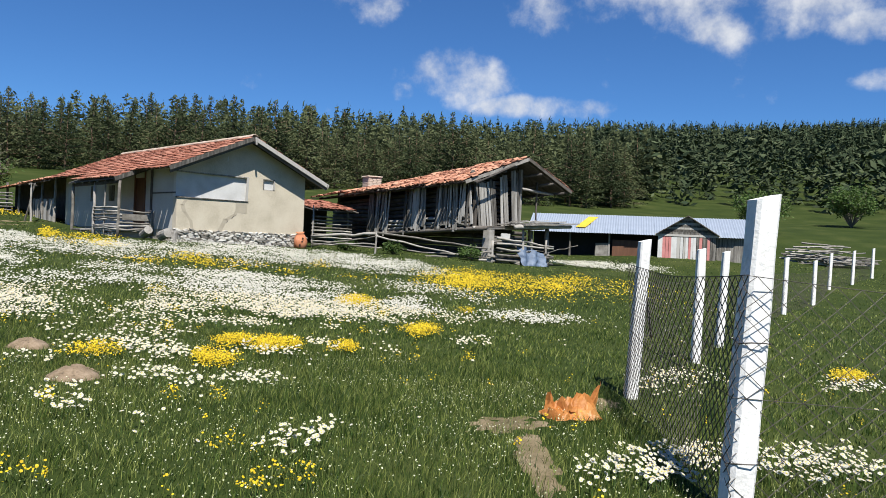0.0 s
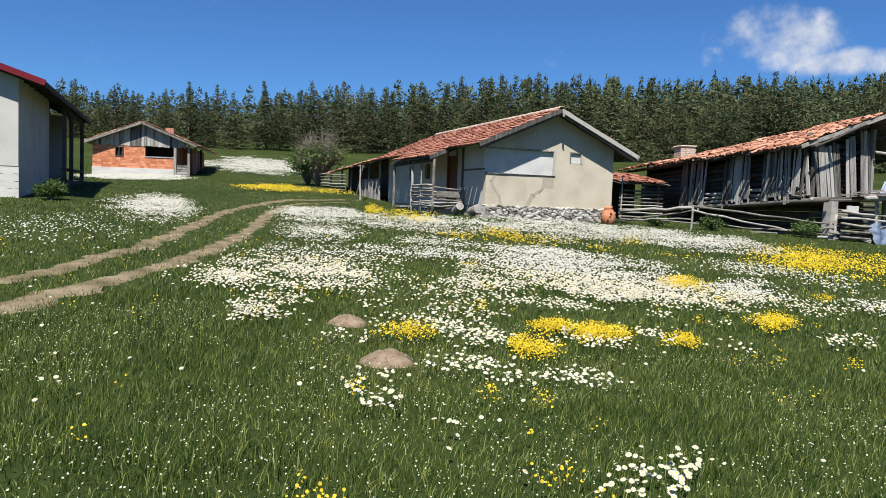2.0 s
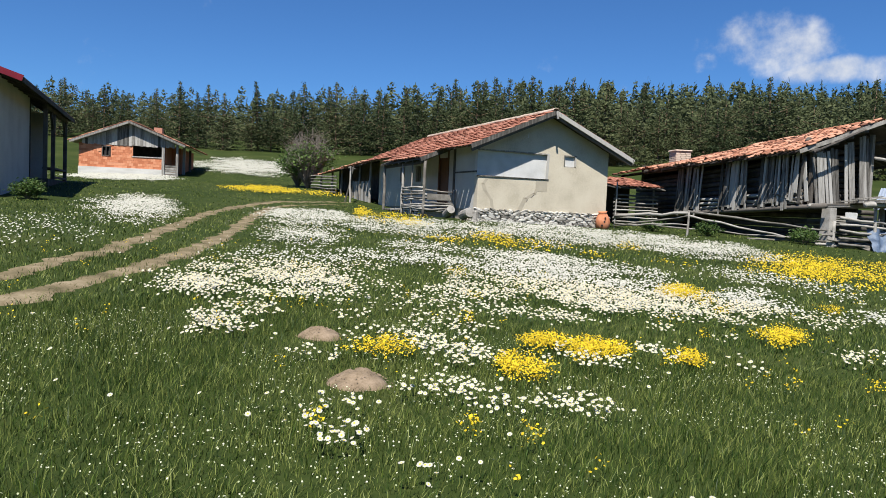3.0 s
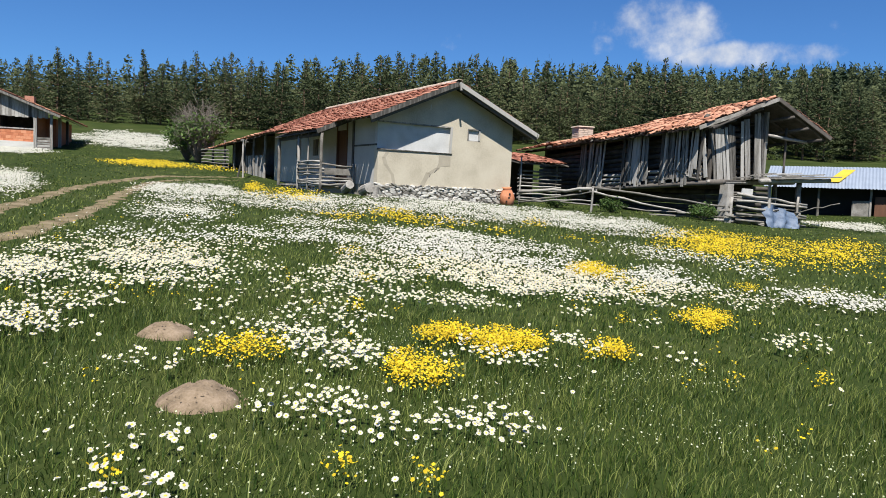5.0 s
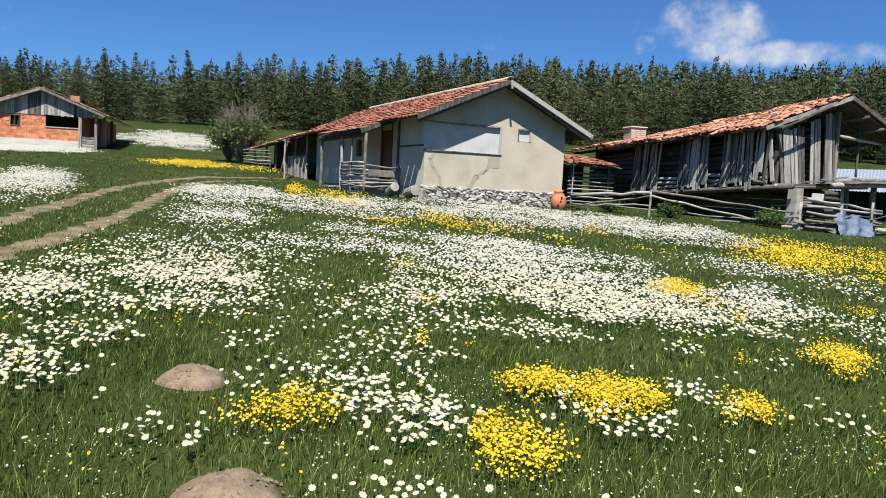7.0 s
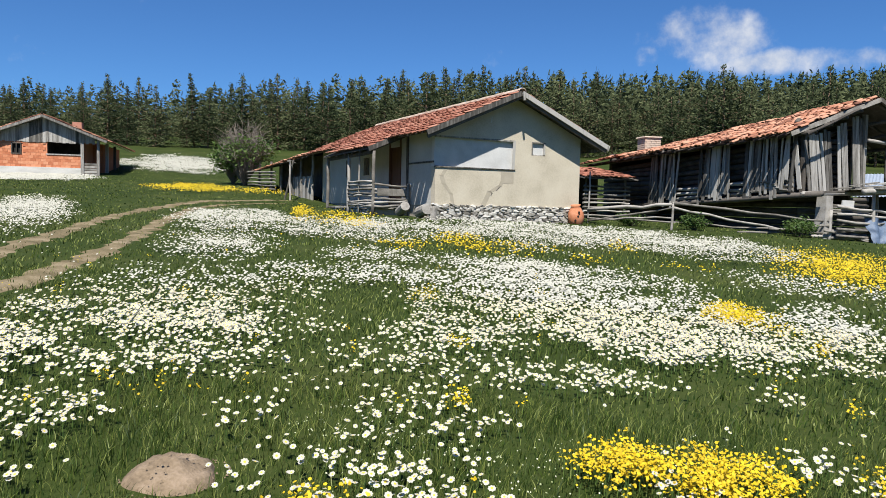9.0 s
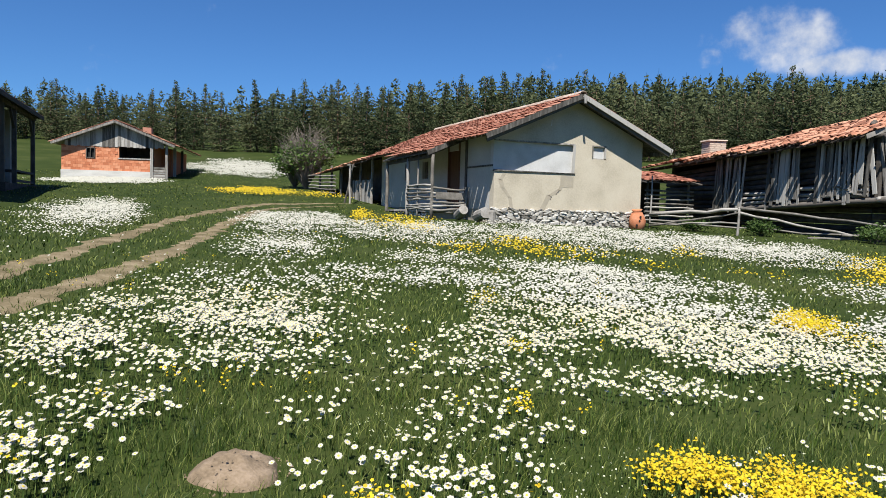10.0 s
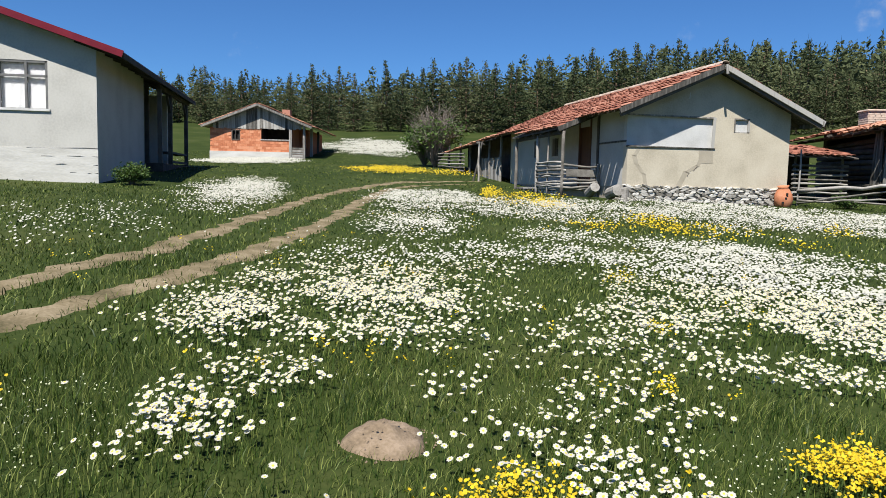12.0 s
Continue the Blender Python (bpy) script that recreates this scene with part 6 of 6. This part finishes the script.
def side_shed():
    """The low sheds past the porch of the cream house."""
    s = thing("shed", "low grey plank shed with a sagging tile roof", "shed", pose(-7.86, 30.06, 0, 0, 0, 46))
    v = 13.0
    while v < 16.6:
        w = random.uniform(0.14, 0.2)
        part("plank", Mesh().beam((-3.2, v + w / 2, 1.6), (-3.2, v + w / 2, 2.75 + random.uniform(-0.02, 0.03)), w * 0.96, 0.03, (1, 0, 0)), M_WOOD, s)
        v += w
    for v in (13.0, 14.9, 16.6, 18.6, 20.8, 23.6):
        part("post", Mesh().crooked((-3.25, v, 1.4), (-3.25, v, 3.75), 0.07, 0.06, 0.02), M_WOODH, s)
    # dark slabs added behind the posts, coloured for the shade of the interior
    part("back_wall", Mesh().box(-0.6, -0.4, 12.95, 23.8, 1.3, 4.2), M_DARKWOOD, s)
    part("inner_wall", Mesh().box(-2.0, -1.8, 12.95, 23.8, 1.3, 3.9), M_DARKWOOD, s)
    for k in range(7):
        part("pen_rail", Mesh().crooked((-3.6, 18.6, 1.95 + k * 0.19), (-3.9, 23.8, 2.1 + k * 0.19), 0.05, 0.04, 0.03), M_WOODH, s)
    z = lambda u: 4.75 - 0.30 * abs(u)
    for u0, u1 in ((-3.55, 0), (0, 2.5)):
        a = [(u0, 12.95, z(u0) - 0.08), (u1, 12.95, z(u1) - 0.08), (u1, 24, z(u1) - 0.60), (u0, 24, z(u0) - 0.42)]
        part("roof_boarding", Mesh().hexa(a + [(x, y, q + 0.06) for x, y, q in a]), M_DARKWOOD, s)
    tile_slope(s, M_TILE2, (-0.05, 13.0, z(0)), (0, 1, -0.045), (-1, 0, -0.30), 10.9, 3.6, 0, 0.9)
    part("stray_pole", Mesh().crooked((-4.6, 13.2, 1.3), (-4.3, 12.6, 3.4), 0.05, 0.04, 0.04), M_WOODH, s)
    part("stray_pole", Mesh().crooked((-4.5, 12.4, 1.3), (-4.5, 12.5, 3.4), 0.05, 0.04, 0.04), M_WOODH, s)
    part("lintel_pole", Mesh().crooked((-4.6, 12.4, 3.35), (-3.2, 15.5, 3.45), 0.05, 0.04, 0.04), M_WOODH, s)
    # lean-to behind the gap between house and barn
    return s


side_shed()


def gap_shed():
    s = thing("lean_to", "small lean-to of poles with a few clay tiles", "lean-to", pose(-4.62, 31.1, 0, 0, 0, 46))
    for u in (3.4, 5.6):
        part("post", Mesh().crooked((u, 6.2, 0.7), (u, 6.2, 2.9), 0.06, 0.05, 0.02), M_WOODH, s)
    for k in range(9):
        part("rail", Mesh().crooked((3.2, 6.1, 1.0 + k * 0.18), (5.8, 6.1, 1.0 + k * 0.18 + random.uniform(-0.04, 0.04)), 0.05, 0.045, 0.03), M_WOODH, s)
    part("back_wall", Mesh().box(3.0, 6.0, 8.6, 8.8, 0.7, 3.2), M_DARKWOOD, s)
    part("roof_boarding", Mesh().hexa([(3.0, 5.8, 2.75), (6.0, 5.8, 2.75), (6.0, 8.9, 3.3), (3.0, 8.9, 3.3), (3.0, 5.8, 2.8), (6.0, 5.8, 2.8), (6.0, 8.9, 3.35), (3.0, 8.9, 3.35)]), M_DARKWOOD, s)
    tile_slope(s, M_TILE, (3.0, 8.8, 3.36), (1, 0, 0), (0, -1, -0.18), 3.0, 3.0, 0, 0.6)


gap_shed()


def chimney():
    c = thing("chimney_stack", "square brick chimney stack behind the barn roof", "chimney", pose(-4.53, 44.8, 0, 0, 0, 30))
    bm = Mesh().box(-0.125, 0.125, -0.02, 0.05, -0.042, 0.042, 0.008).data("brick")
    bm.materials.append(M_RIDGE)
    part("core", Mesh().box(-0.4, 0.4, -0.4, 0.4, 0.6, 5.15), M_MORTAR, c)
    for k in range(10):
        z = 4.2 + k * 0.1
        for side in range(4):
            for j in range(3):
                ob = new("brick", bm)
                ob.parent = c
                ob.matrix_basis = Matrix.Rotation(side * math.pi / 2, 4, "Z") @ Matrix.Translation((-0.27 + j * 0.27 + (0.04 if k % 2 else -0.03), -0.41, z))
    part("cap", Mesh().box(-0.48, 0.48, -0.48, 0.48, 5.15, 5.21, 0.02), M_RIDGE, c)


chimney()


def bush(x, y, h, r, twigs, leaves, label, name="bush", leaf_frac=1.0):
    b = thing(name, label, "bush", pose(x, y, land(x, y) - 0.03))
    rng = np.random.default_rng(int(abs(x * 10)) + 3)
    m = Mesh()
    tips = []
    for _ in range(twigs):
        t, s = rng.uniform(0, 6.28), rng.uniform(0.25, 1) ** 0.7
        e = Vector((r * s * math.cos(t), r * s * math.sin(t), h * rng.uniform(0.55, 1.0) * (1.15 - 0.5 * s)))
        mid = e * 0.5 + Vector((rng.normal(0, 0.06), rng.normal(0, 0.06), 0.08 * h))
        k = 0.012 * h / 1.5 + 0.004
        m.pole([(0, 0, 0), mid, e], [k, k * 0.6, k * 0.22], 4, 0, False)
        for _ in range(3):
            q = mid.lerp(e, rng.uniform(0.2, 0.95))
            e2 = q + Vector((rng.normal(0, 0.16), rng.normal(0, 0.16), rng.uniform(0.05, 0.3))) * h * 0.5
            m.pole([q, e2], [k * 0.35, k * 0.15], 3, 0, False)
            tips += [q.lerp(e2, f) for f in (0.4, 0.8)]
        tips += [mid, mid.lerp(e, 0.5), e]
    tagged(part("twigs", m, M_TWIG, b), kind="stuff")
    spots = np.array([tuple(p) for p in tips])
    spots = spots[spots[:, 2] < h * leaf_frac]
    if len(spots) and leaves:
        v, n = needle_pads(rng, spots, leaves, 0.035 + 0.022 * h, np.array([0.10, 0.10, 0.08]) * (0.5 + h * 0.6))
        v[:, 2] = np.maximum(v[:, 2], 0.01)
        tagged(part("leaves", quads_mesh("leaves", v, n, M_LEAF), M_LEAF, b), kind="stuff")


bush(-28.2, 44.2, 4.3, 1.8, 170, 2, "half bare shrub with grey twigs above green leaves", leaf_frac=0.6)
bush(-29.3, 44.6, 3.0, 1.3, 70, 5, "half bare shrub with grey twigs above green leaves", leaf_frac=0.6)
bush(-22.85, 19.3, 0.75, 0.45, 40, 6, "low leafy green bush by the house wall")
bush(-25.9, 15.9, 0.8, 0.7, 45, 4, "low dark herb by the house wall")
bush(-27.2, 14.9, 0.7, 0.6, 40, 4, "low dark herb by the house wall")
bush(1.2, 32.8, 0.7, 0.6, 30, 5, "green weeds below the barn deck")
bush(-2.2, 32.3, 0.6, 0.6, 30, 5, "green weeds below the barn deck")
bush(-4.4, 33.3, 0.5, 0.5, 30, 5, "green weeds below the barn deck")
bush(29, 68, 4.5, 2.6, 60, 10, "rounded green shrub at the foot of the hill")
bush(44, 80, 5.0, 3.0, 60, 10, "rounded green shrub at the foot of the hill")


def log_pile():
    p = thing("brush_pile", "heap of grey branches and old boards in the meadow", "brush pile", pose(27.5, 53.5, 0, 0, 0, -28))
    z = land(27.5, 53.5)
    for k in range(46):
        u, q = random.uniform(-2.2, 2.2), random.uniform(0.1, 1.5)
        l = random.uniform(0.8, 2.0)
        t = random.uniform(-0.5, 0.5)
        part("branch", Mesh().crooked((u - l * math.cos(t), random.uniform(-0.8, 0.8), z + q * (1 - abs(u) / 3.2) + l * math.sin(t) * 0.3 * random.choice((-1, 1))), (u + l * math.cos(t), random.uniform(-0.8, 0.8), z + q * (1 - abs(u) / 3.2)), 0.07, 0.04, 0.08), M_WOODH, p)


log_pile()


def stumps():
    """Timber and stones by the porch corner."""
    for u, v, r, h, tip in ((-3.35, 0.9, 0.2, 0.75, 80), (-3.75, 1.6, 0.17, 0.6, 70), (-3.2, 0.2, 0.15, 0.4, 0)):
        m = Mesh().pole([(0, 0, 0), (0, 0, h / 2), (0, 0, h)], [r, r * 0.95, r * 0.92], 12, 0.04)
        ob = part("log", m, M_WOODH, smooth=False)
        c, s = math.cos(radians(46)), math.sin(radians(46))
        x, y = -7.86 + u * c - v * s, 30.06 + u * s + v * c
        ob.matrix_basis = pose(x, y, land(x, y) + (r if tip else -0.02), tip, 0, 40)
        tagged(ob, "short grey log lying by the porch", "log", "logs by the porch")


stumps()
